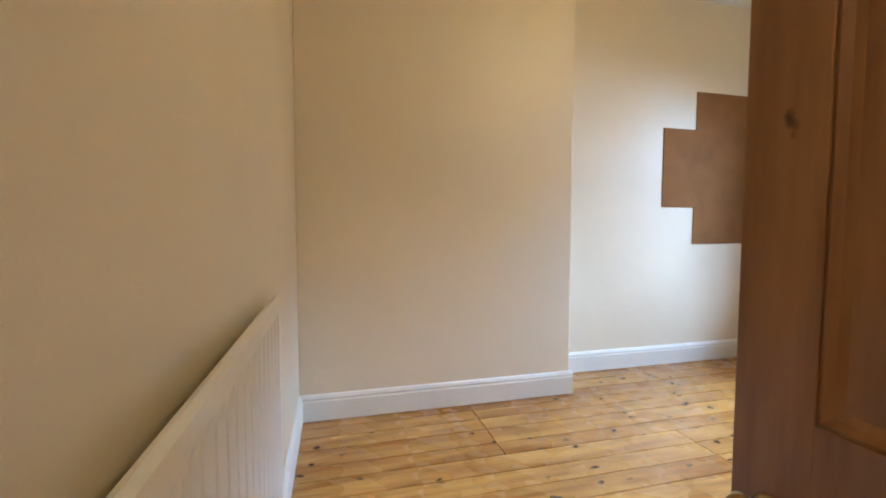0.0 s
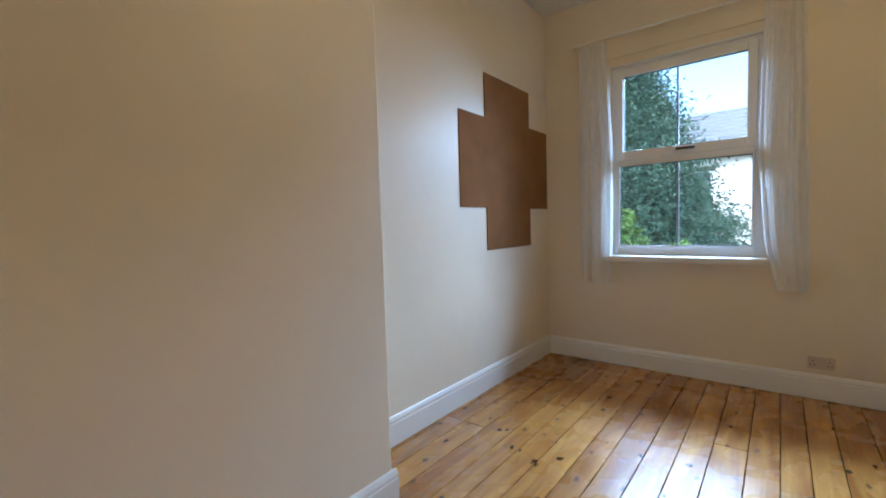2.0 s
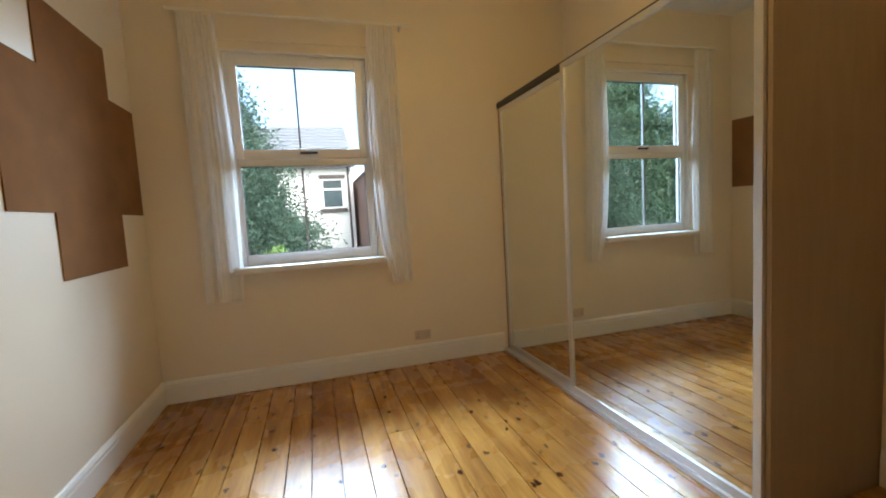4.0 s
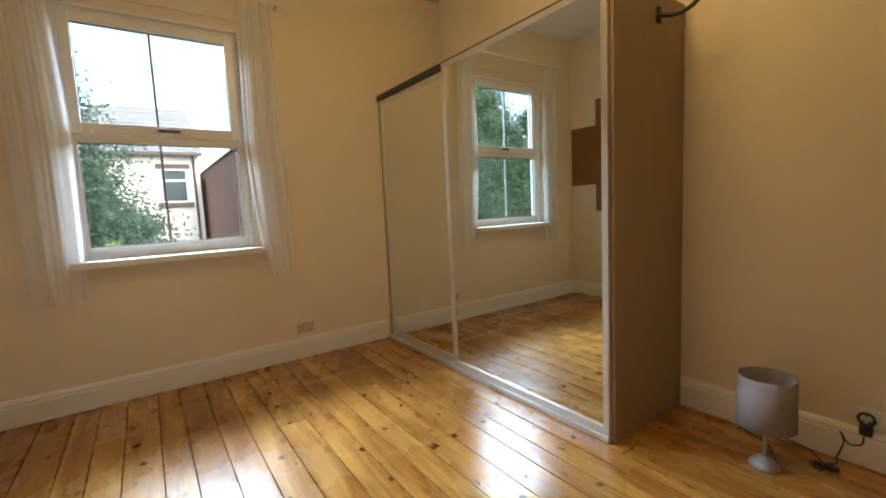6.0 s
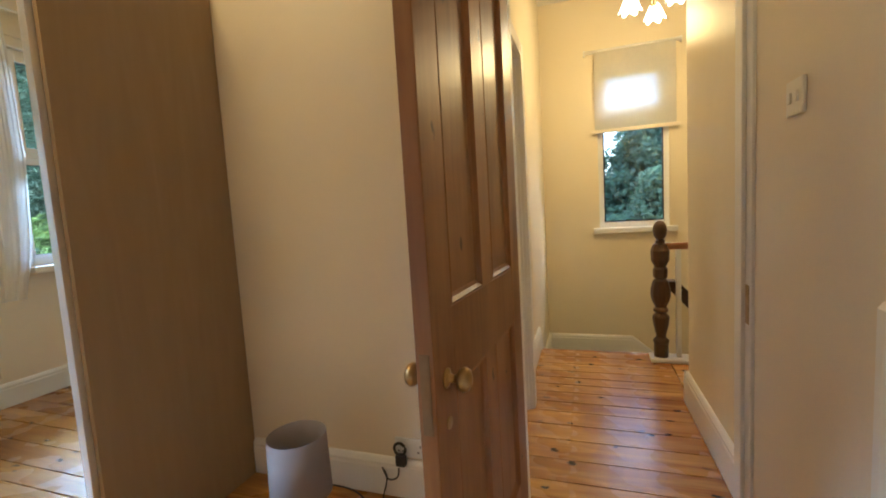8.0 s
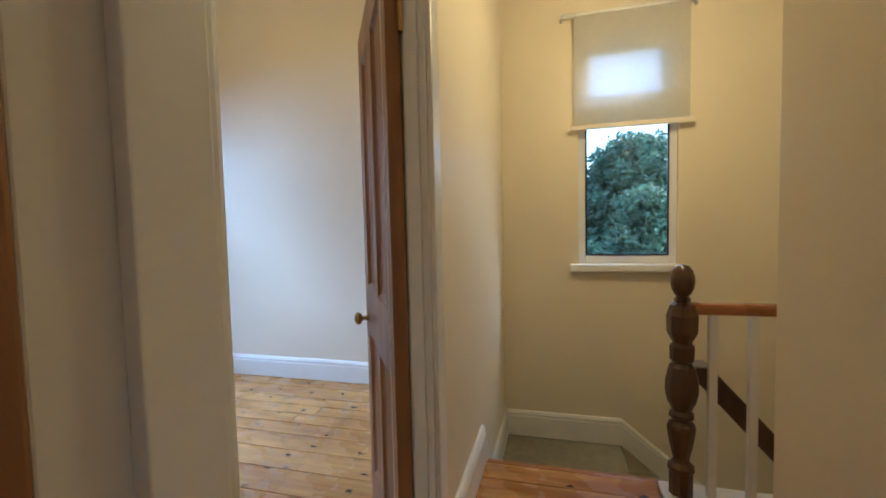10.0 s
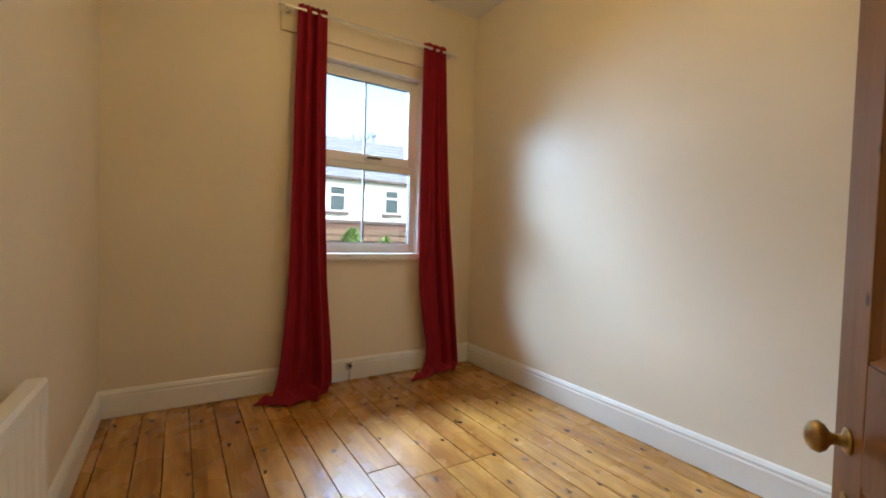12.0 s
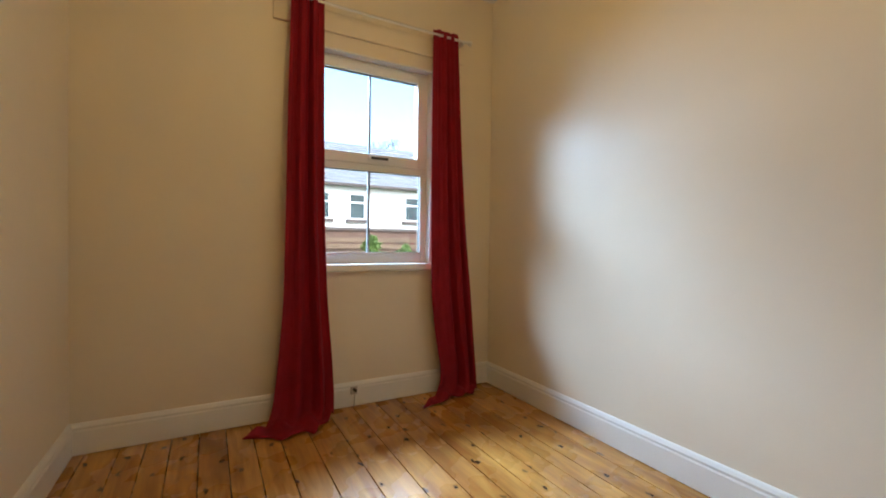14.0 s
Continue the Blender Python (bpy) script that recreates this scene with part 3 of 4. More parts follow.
# ---------------------------------------------------------------- doors
def panel_door(name, hinge, way, width, knob_z, label, top=2.03):
    """A stripped pine four-panel door, hung at hinge, its leaf pointing along way; the moulded panels show on both faces."""
    d = Vector((way[0], way[1], 0)).normalized()
    m = Matrix.Translation((hinge[0], hinge[1], 0.008)) @ Matrix(((d.x, -d.y, 0, 0), (d.y, d.x, 0, 0), (0, 0, 1, 0), (0, 0, 0, 1)))
    door = tagged(new(name), label, "door", kind="structure")
    door.matrix_basis = m
    T, s, mid = 0.04, 0.115, 0.10
    rails = ((0.0, 0.22), (0.82, 1.01), (top - 0.125, top))

    def add(n, bm, mt, lab="", smooth=False):
        o = new(n, finish(n, bm, mt, smooth))
        o.parent = door
        if lab:
            o["label"] = lab
        return o
    add("stile", boxes((0, s, 0, T, 0, top), bevel=0.003), M_DOOR)
    add("stile", boxes((width - s, width, 0, T, 0, top), bevel=0.003), M_DOOR)
    add("muntin", boxes((width / 2 - mid / 2, width / 2 + mid / 2, 0.001, T - 0.001, 0.21, top - 0.12), bevel=0.002), M_DOOR)
    for z0, z1 in rails:
        add("rail", boxes((s - 0.001, width - s + 0.001, 0.0005, T - 0.0005, z0, z1), bevel=0.002), M_DOOR)
    for a, b in ((s, width / 2 - mid / 2), (width / 2 + mid / 2, width - s)):
        for (_, z0), (z1, _) in zip(rails, rails[1:]):
            p = add("panel", boxes((a, b, 0.013, T - 0.013, z0, z1)), M_DOOR)
            bm = bmesh.new()
            for face in (0, 1):
                y_out, y_in = (0.003, 0.014) if face == 0 else (T - 0.003, T - 0.014)
                q = 0.026
                outer = [(a, z0), (b, z0), (b, z1), (a, z1)]
                steps = [(0.0, y_out), (0.006, y_out + (y_in - y_out) * -0.25), (0.014, y_out + (y_in - y_out) * 0.55), (q, y_in)]
                loops = []
                for o, yy in steps:
                    loops.append([bm.verts.new((px + (o if px == a else -o), yy, pz + (o if pz == z0 else -o))) for px, pz in outer])
                for l0, l1 in zip(loops, loops[1:]):
                    for k in range(4):
                        bm.faces.new((l0[k], l0[(k + 1) % 4], l1[(k + 1) % 4], l1[k]))
            mould = new("moulding", finish("moulding", bm, M_DOOR))
            mould.parent = p
    for side in (-1, 1):
        base = 0.0 if side < 0 else T
        prof = [(0.021, 0.0), (0.022, 0.003), (0.016, 0.006), (0.010, 0.008), (0.009, 0.02), (0.012, 0.025), (0.022, 0.031), (0.027, 0.04), (0.023, 0.05), (0.012, 0.056), (0.0, 0.057)]
        add("knob", lathe([(r, h * side) for r, h in prof], at=(width - 0.062, base, knob_z), axis="y", steps=24), M_BRASS, "worn round brass door knob", True)
    add("latch_plate", boxes((width - 0.001, width + 0.002, T / 2 - 0.011, T / 2 + 0.011, knob_z - 0.10, knob_z + 0.07), bevel=0.0008), M_DULL, "dull brass latch plate on the door's edge")
    add("keyhole_plate", lathe([(0.014, 0), (0.014, 0.003), (0.0, 0.004)], at=(width - 0.062, T, knob_z - 0.1), axis="y", steps=16), M_BRASS)
    for hz in (0.22, 1.75):
        add("hinge", boxes((-0.012, 0.002, -0.006, 0.006, hz, hz + 0.09), bevel=0.003), M_BRASS)
    return door


def door_frame(name, rows_lining, rows_arch, label):
    fr = tagged(new(name), label, "door frame", kind="structure")
    r = rows_lining[0]
    fr.matrix_basis = Matrix.Translation(((r[0] + r[1]) / 2, (r[2] + r[3]) / 2, 0))
    for r in rows_lining:
        part("lining", boxes(r, bevel=0.002), M_TRIM, fr)
    for r in rows_arch:
        part("architrave", boxes(r, bevel=0.008), M_TRIM, fr)
    return fr


panel_door("door_1", (1.876, 1.325), (0.072, 1.0), 0.80, 0.866, "stripped pine four-panel door with brass knob, standing open")
panel_door("door_2", (1.992, 0.402), (0.512, -0.859), 0.75, 0.868, "stripped pine four-panel door with brass knob, wide open")
a, b, tp = D1["x0"], D1["x1"], D1["top"]
door_frame("trim_door_frame_1", [(a - 0.03, a, 1.18, 1.315, 0, tp + 0.03), (b, b + 0.03, 1.18, 1.315, 0, tp + 0.03), (a, b, 1.181, 1.314, tp, tp + 0.03),
           (a, a + 0.013, 1.20, 1.265, 0, tp), (b - 0.013, b, 1.20, 1.265, 0, tp)],
           [(b + 0.008, b + 0.085, SOUTH1, 1.332, 0, tp + 0.09), (a, b + 0.008, SOUTH1 + 0.001, 1.331, tp + 0.008, tp + 0.09),
            (b + 0.008, b + 0.08, 1.165, NORTH2, 0, tp + 0.09), (a, b + 0.008, 1.166, NORTH2, tp + 0.008, tp + 0.09)], "white gloss painted door frame")
strike = single("strike_plate", boxes((a + 0.0005, a + 0.003, 1.272, 1.300, 0.80, 0.93), bevel=0.001), M_BRASS, "brass strike plate on the white door frame", "strike plate")
a, b, tp = D2["y0"], D2["y1"], D2["top"]
door_frame("trim_door_frame_2", [(1.925, 1.985, a - 0.03, a, 0, tp + 0.03), (1.925, WEST2 + 0.005, b, b + 0.02, 0, tp + 0.03), (1.926, WEST2 + 0.004, a, b, tp, tp + 0.03),
           (1.945, 1.97, a, a + 0.012, 0, tp), (1.945, 1.98, b - 0.012, b, 0, tp)],
           [(1.912, LAND_E, a - 0.085, a - 0.008, 0, tp + 0.09), (1.914, LAND_E, a - 0.008, b, tp + 0.008, tp + 0.09),
            (WEST2, WEST2 + 0.012, a - 0.095, a - 0.05, 0, tp + 0.09)], "white gloss painted door frame")

# ---------------------------------------------------------------- room 1
# cork board in the shape of a cross, four tiles wide at its middle
bm = bmesh.new()
cross = [(4.489, 1.095), (5.217, 1.095), (5.217, 1.428), (5.575, 1.428), (5.575, 2.15), (5.217, 2.15), (5.217, 2.46), (4.489, 2.46), (4.489, 2.122), (4.147, 2.122), (4.147, 1.428), (4.489, 1.428)]
f0 = bm.faces.new([bm.verts.new((x, NORTH - 0.0005, z)) for x, z in cross])
ex = bmesh.ops.extrude_face_region(bm, geom=[f0])
bmesh.ops.translate(bm, vec=(0, -0.007, 0), verts=[v for v in ex["geom"] if isinstance(v, bmesh.types.BMVert)])
single("cork_board", bm, M_CORK, "brown cork tile board shaped like a cross on the wall", "pin board")


# sheer curtains, their rail and its board
def drape(edges, z_top, x, folds, depth, seed, pool=0.0, out=0.2, tail=0.0, cols=110, rows=70):
    """A hanging cloth. edges: (height, side, side) on the way down; pool: the length that lies on the floor, out into the room, its tail trailing sideways."""
    rnd = random.Random(seed)
    ph = [rnd.uniform(0, 6.28) for _ in range(6)]
    hs = [e[0] for e in reversed(edges)]
    ya, yb = [e[1] for e in reversed(edges)], [e[2] for e in reversed(edges)]
    z_low = 0.0 if pool else edges[-1][0]
    length = z_top - z_low + pool
    bm = bmesh.new()
    grid = []

    def side(z, row):
        return (np.interp(z - 0.12, hs, row) + 2 * np.interp(z, hs, row) + np.interp(z + 0.12, hs, row)) / 4
    for r in range(rows + 1):
        s_ = length * r / rows
        z = max(z_top - s_, 0.0) if pool else z_top - s_
        v = (z_top - z) / (z_top - z_low)
        k = max(0.0, s_ - z_top) / pool if pool else 0.0
        a0, b0 = side(z, ya), side(z, yb)
        row = []
        for c in range(cols + 1):
            u = c / cols
            w = u + 0.05 * math.sin(2.1 * v + ph[0]) * math.sin(math.pi * u) + 0.035 * math.sin(6.28 * u + ph[1] + 1.5 * v)
            a = folds * 2 * math.pi * w
            amp = depth * (0.6 + 0.55 * v) * (0.65 + 0.5 * math.sin(5.3 * u + ph[2] + 1.2 * v))
            fold = amp * (math.sin(a) + 0.3 * math.sin(2 * a + ph[3] + 2 * v)) + 0.15 * depth * math.sin(3 * folds * 6.28 * u + ph[4]) * (1 - v)
            fold *= min(1.0, 0.25 + 6 * u * (1 - u))
            y = a0 + (b0 - a0) * u
            zz = z + (0.01 * math.sin(a) if r == 0 else 0.0)
            xx = x + fold
            if pool:
                low = max(0.0, 1 - z / 0.16)
                xx -= 0.05 * low ** 2 + out * k * (0.65 + 0.35 * math.sin(4.2 * u + ph[5]))
                y += tail * (0.35 * low ** 2 + k) * (0.5 + 0.5 * (u if tail > 0 else 1 - u) ** 2)
                if k > 0 or z < 0.05:
                    zz = max(zz, 0.014 + 0.03 * (1 - k) * (1 + math.sin(a + 5 * k)) * (1 if k else 0.4))
            row.append(bm.verts.new((xx, y, zz)))
        grid.append(row)
    for g0, g1 in zip(grid, grid[1:]):
        for c in range(cols):
            bm.faces.new((g0[c], g0[c + 1], g1[c + 1], g1[c]))
    return bm


for edges, s in (([(2.84, 4.205, 4.455), (2.6, 4.19, 4.45), (1.8, 4.15, 4.45), (0.745, 4.17, 4.44)], 3), ([(2.84, 2.895, 3.11), (2.6, 2.89, 3.13), (1.8, 2.875, 3.15), (1.1, 2.86, 3.11), (0.765, 2.86, 3.03)], 8)):
    single("sheer_curtain", drape(edges, 2.84, 5.505, 3.2, 0.026, s), M_SHEER, "thin white voile curtain drawn aside by the window", "curtain", True, "sheer curtains at the window")
rail = thing("curtain_rail", (5.505, 3.64, 2.86), "slim white curtain rail above the window", "curtain rail")
part("rod", tube([(5.505, 2.77, 2.862), (5.505, 4.51, 2.862)], 0.009, 12), M_TRIM, rail)
for y in (2.83, 4.45):
    part("bracket", boxes((5.50, EAST1, y - 0.008, y + 0.008, 2.845, 2.875), bevel=0.003), M_TRIM, rail)
for y in (2.765, 4.515):
    part("finial", lathe([(0.0, -0.012), (0.012, -0.008), (0.013, 0.004), (0.0, 0.012)], at=(5.505, y, 2.862), axis="y", steps=14), M_TRIM, rail, smooth=True)
single("pelmet_board", boxes((EAST1 - 0.02, EAST1, 3.0, 4.32, 2.70, 2.80), bevel=0.004), M_WALL, "painted timber batten above the window", "batten")

# wardrobe
wx0, wx1, wy0, wy1, wh = 3.17, EAST1 - 0.003, SOUTH1 + 0.003, 1.985, 2.25
ward = thing("mirror_wardrobe", ((wx0 + wx1) / 2, 1.65, 0), "tall beige wardrobe with two mirrored sliding doors in pale frames", "wardrobe")
part("side_panel", boxes((wx0, wx0 + 0.02, wy0, wy1, 0, wh + 0.03), bevel=0.002), M_CARCASE, ward, "beige laminate side panel")
part("side_panel", boxes((wx1 - 0.02, wx1, wy0, wy1 - 0.02, 0, wh), bevel=0.002), M_CARCASE, ward)
part("top_panel", boxes((wx0 + 0.02, wx1 - 0.02, wy0, wy1 - 0.06, wh - 0.03, wh), bevel=0.002), M_CARCASE, ward)
part("back_panel", boxes((wx0 + 0.02, wx1 - 0.02, wy0, wy0 + 0.01, 0.0, wh - 0.03)), M_CARCASE, ward)
part("top_track", boxes((wx0 + 0.02, wx1, wy1 - 0.06, wy1 - 0.009, wh - 0.02, wh + 0.03), bevel=0.004), M_GREYRAIL, ward, "dark grey metal top track")
part("bottom_track", boxes((wx0 + 0.02, wx1, wy1 - 0.06, wy1 + 0.03, 0.002, 0.028), bevel=0.003), M_ALU, ward)


def mirror_door(a, b, y, name, top):
    f = 0.035
    dr = part(name, boxes((a + f - 0.002, b - f + 0.002, y - 0.012, y - 0.004, 0.073, top - 0.033)), M_MIRROR, ward, "mirrored sliding door")
    for u in (a, b - f):
        part("stile", boxes((u, u + f, y - 0.02, y + 0.008, 0.03, top), bevel=0.003), M_ALU, dr, "pale aluminium stile")
    for z0, z1 in ((0.03, 0.075), (top - 0.035, top)):
        part("rail", boxes((a + f, b - f, y - 0.019, y + 0.007, z0, z1), bevel=0.003), M_ALU, dr)


mirror_door(wx0 + 0.022, 4.515, wy1 + 0.012, "sliding_door", wh + 0.004)
mirror_door(4.485, wx1 - 0.022, wy1 - 0.030, "sliding_door", wh - 0.022)
hook = thing("coat_hook", (3.17, 1.61, 2.17), "black plastic hook on the wardrobe's side", "hook")
part("plate", boxes((3.155, wx0, 1.58, 1.61, 2.125, 2.205), bevel=0.006), M_BLACK, hook)
part("arm", tube(spline([(3.16, 1.595, 2.165), (3.12, 1.59, 2.15), (3.07, 1.575, 2.145), (3.02, 1.56, 2.165), (2.995, 1.555, 2.185)], 5), 0.012), M_BLACK, hook, smooth=True)

# table lamp on the floor
lx, ly = 2.646, 1.64
tl = thing("table_lamp", (lx, ly, 0), "small table lamp with grey drum shade standing on the floor", "lamp")
part("base", lathe([(0.0, 0.001), (0.056, 0.001), (0.06, 0.006), (0.056, 0.022), (0.036, 0.04), (0.014, 0.05), (0.0, 0.052)], at=(lx, ly, 0)), M_CERAMIC, tl, smooth=True)
part("stem", lathe([(0.008, 0.048), (0.008, 0.2), (0.014, 0.26), (0.014, 0.30), (0.0, 0.302)], at=(lx, ly, 0), steps=16), M_ALU, tl, smooth=True)
part("shade", lathe([(0.114, 0.20), (0.108, 0.43), (0.105, 0.43), (0.111, 0.20), (0.114, 0.20)], at=(lx, ly, 0), steps=48), M_SHADE, tl, "grey lilac linen drum shade", True)
part("spider", boxes((lx - 0.109, lx + 0.109, ly - 0.002, ly + 0.002, 0.293, 0.297), (lx - 0.002, lx + 0.002, ly - 0.109, ly + 0.109, 0.293, 0.297)), M_ALU, tl)
cord = [(lx - 0.06, ly, 0.02), (lx + 0.05, 1.44, 0.008), (lx + 0.16, 1.39, 0.008), (lx + 0.1, 1.35, 0.02), (lx - 0.05, 1.37, 0.03), (lx - 0.14, 1.42, 0.02), (lx - 0.17, 1.50, 0.008), (lx - 0.12, 1.47, 0.012), (lx - 0.19, 1.40, 0.008), (2.46, 1.345, 0.02),
        (2.44, 1.345, 0.10), (2.45, 1.36, 0.15), (2.42, 1.37, 0.11), (2.38, 1.365, 0.12), (2.372, 1.36, 0.16)]
part("cable", tube(spline(cord, 7), 0.0035, 6), M_BLACK, tl, "thin black cable")
part("cable_switch", boxes((lx - 0.22, lx - 0.13, 1.445, 1.47, 0.003, 0.022), bevel=0.006), M_BLACK, tl)


def double_socket(at, along, out, label, mt=None):
    """A white double socket plate with two switches; along and out: unit ways of the wall."""
    sk = thing("double_socket", at, label, "socket")
    al, ou = Vector((*along, 0)), Vector((*out, 0))
    m = Matrix.Translation(at) @ Matrix(((al.x, ou.x, 0, 0), (al.y, ou.y, 0, 0), (0, 0, 1, 0), (0, 0, 0, 1)))
    part("plate", boxes((-0.073, 0.073, 0.0, 0.010, -0.043, 0.043), bevel=0.004, turn=m), mt or M_SOCKET, sk)
    for k in (-1, 1):
        part("rocker", boxes((k * 0.016 - 0.008, k * 0.016 + 0.008, 0.0095, 0.014, 0.012, 0.034), bevel=0.0015, turn=m), mt or M_SOCKET, sk)
        part("pin_holes", boxes((k * 0.045 - 0.003, k * 0.045 + 0.003, 0.0095, 0.0106, 0.006, 0.016), (k * 0.045 - 0.015, k * 0.045 - 0.006, 0.0095, 0.0106, -0.018, -0.012), (k * 0.045 + 0.006, k * 0.045 + 0.015, 0.0095, 0.0106, -0.018, -0.012), turn=m), M_BLACK, sk)
    return sk


double_socket((2.33, SOUTH1, 0.228), (-1, 0), (0, 1), "white double socket low on the wall above the skirting")
double_socket((EAST1, 2.785, 0.262), (0, 1), (-1, 0), "dull metal double socket low on the window wall", M_STEEL)
plug = thing("lamp_plug", (2.372, 1.32, 0.21), "black mains plug with a ring pull in the socket", "plug")
part("body", boxes((2.35, 2.394, SOUTH1 + 0.0105, SOUTH1 + 0.04, 0.155, 0.205), bevel=0.008), M_BLACK, plug)
ring = bmesh.new()
pts = [Vector((2.372 + 0.026 * math.cos(a), SOUTH1 + 0.03, 0.232 + 0.026 * math.sin(a))) for a in np.linspace(0, 2 * math.pi, 25)]
part("ring", tube(pts, 0.006), M_BLACK, plug, smooth=True)


def radiator(name, at, along, out, length, z0, z1, depth, label):
    """A pressed steel panel radiator with vertical flutes; at: its start on the wall."""
    rd = thing(name, (at[0], at[1], z0), label, "radiator")
    al, ou = Vector((*along, 0)), Vector((*out, 0))
    m = Matrix.Translation((at[0], at[1], 0)) @ Matrix(((al.x, ou.x, 0, 0), (al.y, ou.y, 0, 0), (0, 0, 1, 0), (0, 0, 0, 1)))
    gap = 0.085 - depth if depth > 0.04 else 0.042
    bm = bmesh.new()
    n = int(length / 0.0165)
    cols = []
    prof = []
    for k in range(n + 1):
        u = length * k / n
        ph = (u % 0.066) / 0.066
        inside = 0.03 < u < length - 0.03
        prof.append((u, gap + depth - (0.009 if inside and 0.5 < ph < 0.99 else 0.0)))
    zs = [(z0, 0.006, 1), (z0 + 0.012, 0.0, 1), (z0 + 0.05, 0.0, 1), (z0 + 0.075, 0.0, 0), (z1 - 0.075, 0.0, 0), (z1 - 0.05, 0.0, 1), (z1 - 0.012, 0.0, 1), (z1, 0.008, 1)]
    for u, dpt in prof:
        cols.append([bm.verts.new((u, (gap + depth if flat else dpt) - o, z)) for z, o, flat in zs])
    for c0, c1 in zip(cols, cols[1:]):
        for k in range(len(zs) - 1):
            bm.faces.new((c0[k], c1[k], c1[k + 1], c0[k + 1]))
    box(bm, 0.0, length, gap, gap + depth - 0.0095, z0 + 0.004, z1 - 0.002)
    bmesh.ops.transform(bm, matrix=m, verts=bm.verts)
    part("panel", bm, M_RADIATOR, rd)
    for u in (0.2, length - 0.2):
        part("bracket", boxes((u - 0.015, u + 0.015, 0.0, gap + 0.002, z0 + 0.08, z1 - 0.06), turn=m), M_RADIATOR, rd)
    for u in (-0.03, length + 0.03):
        bm = tube([m @ Vector((u, gap + depth / 2, 0.0)), m @ Vector((u, gap + depth / 2, z0 + 0.05))], 0.0075)
        part("pipe", bm, M_TRIM, rd)
        bm = lathe([(0.016, z0 + 0.02), (0.018, z0 + 0.03), (0.018, z0 + 0.075), (0.010, z0 + 0.085)], at=m @ Vector((u, gap + depth / 2, 0)), steps=14)
        part("valve", bm, M_ALU, rd, smooth=True)
        part("union", tube([m @ Vector((u, gap + depth / 2, z0 + 0.05)), m @ Vector((min(max(u, 0.002), length - 0.002), gap + depth / 2, z0 + 0.05))], 0.009), M_ALU, rd)
    return rd


radiator("radiator", (WEST1, 2.02), (0, 1), (1, 0), 1.05, 0.17, 1.04, 0.016, "white fluted panel radiator on the wall by the door")
sw = thing("light_switch", (WEST1, 1.60, 1.46), "white two-gang light switch on the wall by the door", "light switch")
part("plate", boxes((WEST1, WEST1 + 0.010, 1.545, 1.632, 1.415, 1.502), bevel=0.003), M_SOCKET, sw)
for y in (1.57, 1.606):
    part("rocker", boxes((WEST1 + 0.0095, WEST1 + 0.015, y - 0.007, y + 0.007, 1.445, 1.472), bevel=0.002), M_SOCKET, sw)


def ceiling_lamp(x, y, label):
    cl = thing("ceiling_light", (x, y, H), label, "ceiling light")
    part("rose", lathe([(0.0, H - 0.03), (0.04, H - 0.028), (0.05, H - 0.0005), (0.0, H - 0.0004)], at=(x, y, 0)), M_SOCKET, cl, smooth=True)
    part("flex", tube([(x, y, H - 0.03), (x, y, 3.1)], 0.004), M_SOCKET, cl)
    part("bulb_holder", lathe([(0.0, 3.05), (0.02, 3.05), (0.018, 3.11), (0.0, 3.112)], at=(x, y, 0), steps=16), M_SOCKET, cl, smooth=True)


ceiling_lamp(3.3, 2.55, "bare bulb pendant hanging from the white ceiling")
ceiling_lamp(3.6, -0.2, "bare bulb pendant hanging from the white ceiling")
nail = single("picture_nail", lathe([(0.0, 0.0), (0.003, 0.0), (0.003, 0.02), (0.006, 0.02), (0.006, 0.023), (0.0, 0.024)], at=(2.42, SOUTH1, 2.14), axis="y", steps=10), M_BRASS, "small nail stuck in the bare painted wall", "nail")

# ---------------------------------------------------------------- room 2
for edges, tail, out, s in (([(2.84, -0.15, 0.06), (2.2, -0.155, 0.075), (1.4, -0.165, 0.085), (0.8, -0.19, 0.095), (0.35, -0.23, 0.13), (0.0, -0.25, 0.17)], 0.13, 0.19, 5),
                            ([(2.84, -1.195, -0.975), (1.9, -1.245, -0.975), (1.3, -1.29, -0.98), (0.75, -1.35, -0.99), (0.4, -1.38, -1.04), (0.12, -1.41, -1.10), (0.0, -1.42, -1.04)], 0.17, 0.15, 11)):
    c = single("red_curtain", drape(edges, 2.84, 5.348, 2.9, 0.034, s, pool=0.2, out=out, tail=tail), M_RED, "crimson cotton curtain drawn aside, pooling on the floor", "curtain", True, "red curtains at the window")
    sol = c.modifiers.new("thick", "SOLIDIFY")
    sol.thickness = 0.003
rail2 = thing("curtain_pole", (5.345, -0.56, 2.80), "slim grey metal curtain pole on a painted board", "curtain pole")
part("rod", tube([(5.345, 0.16, 2.80), (5.345, -1.29, 2.80)], 0.010, 12), M_ALU, rail2)
for y in (0.175, -1.305):
    part("finial", lathe([(0.0, -0.022), (0.018, -0.012), (0.021, 0.0), (0.018, 0.012), (0.0, 0.022)], at=(5.345, y, 2.80), axis="y", steps=16), M_TRIM, rail2, smooth=True)
for y in (0.12, -1.25):
    part("bracket", boxes((5.35, EAST2 - 0.02, y - 0.012, y + 0.012, 2.785, 2.815), bevel=0.004), M_TRIM, rail2)
single("pelmet_board", boxes((EAST2 - 0.022, EAST2, -1.30, 0.16, 2.66, 2.80), bevel=0.004), M_WALL, "painted timber board carrying the curtain pole", "batten")
radiator("radiator", (2.75, NORTH2), (1, 0), (0, -1), 1.10, 0.15, 0.74, 0.05, "white fluted panel radiator under bare wall")
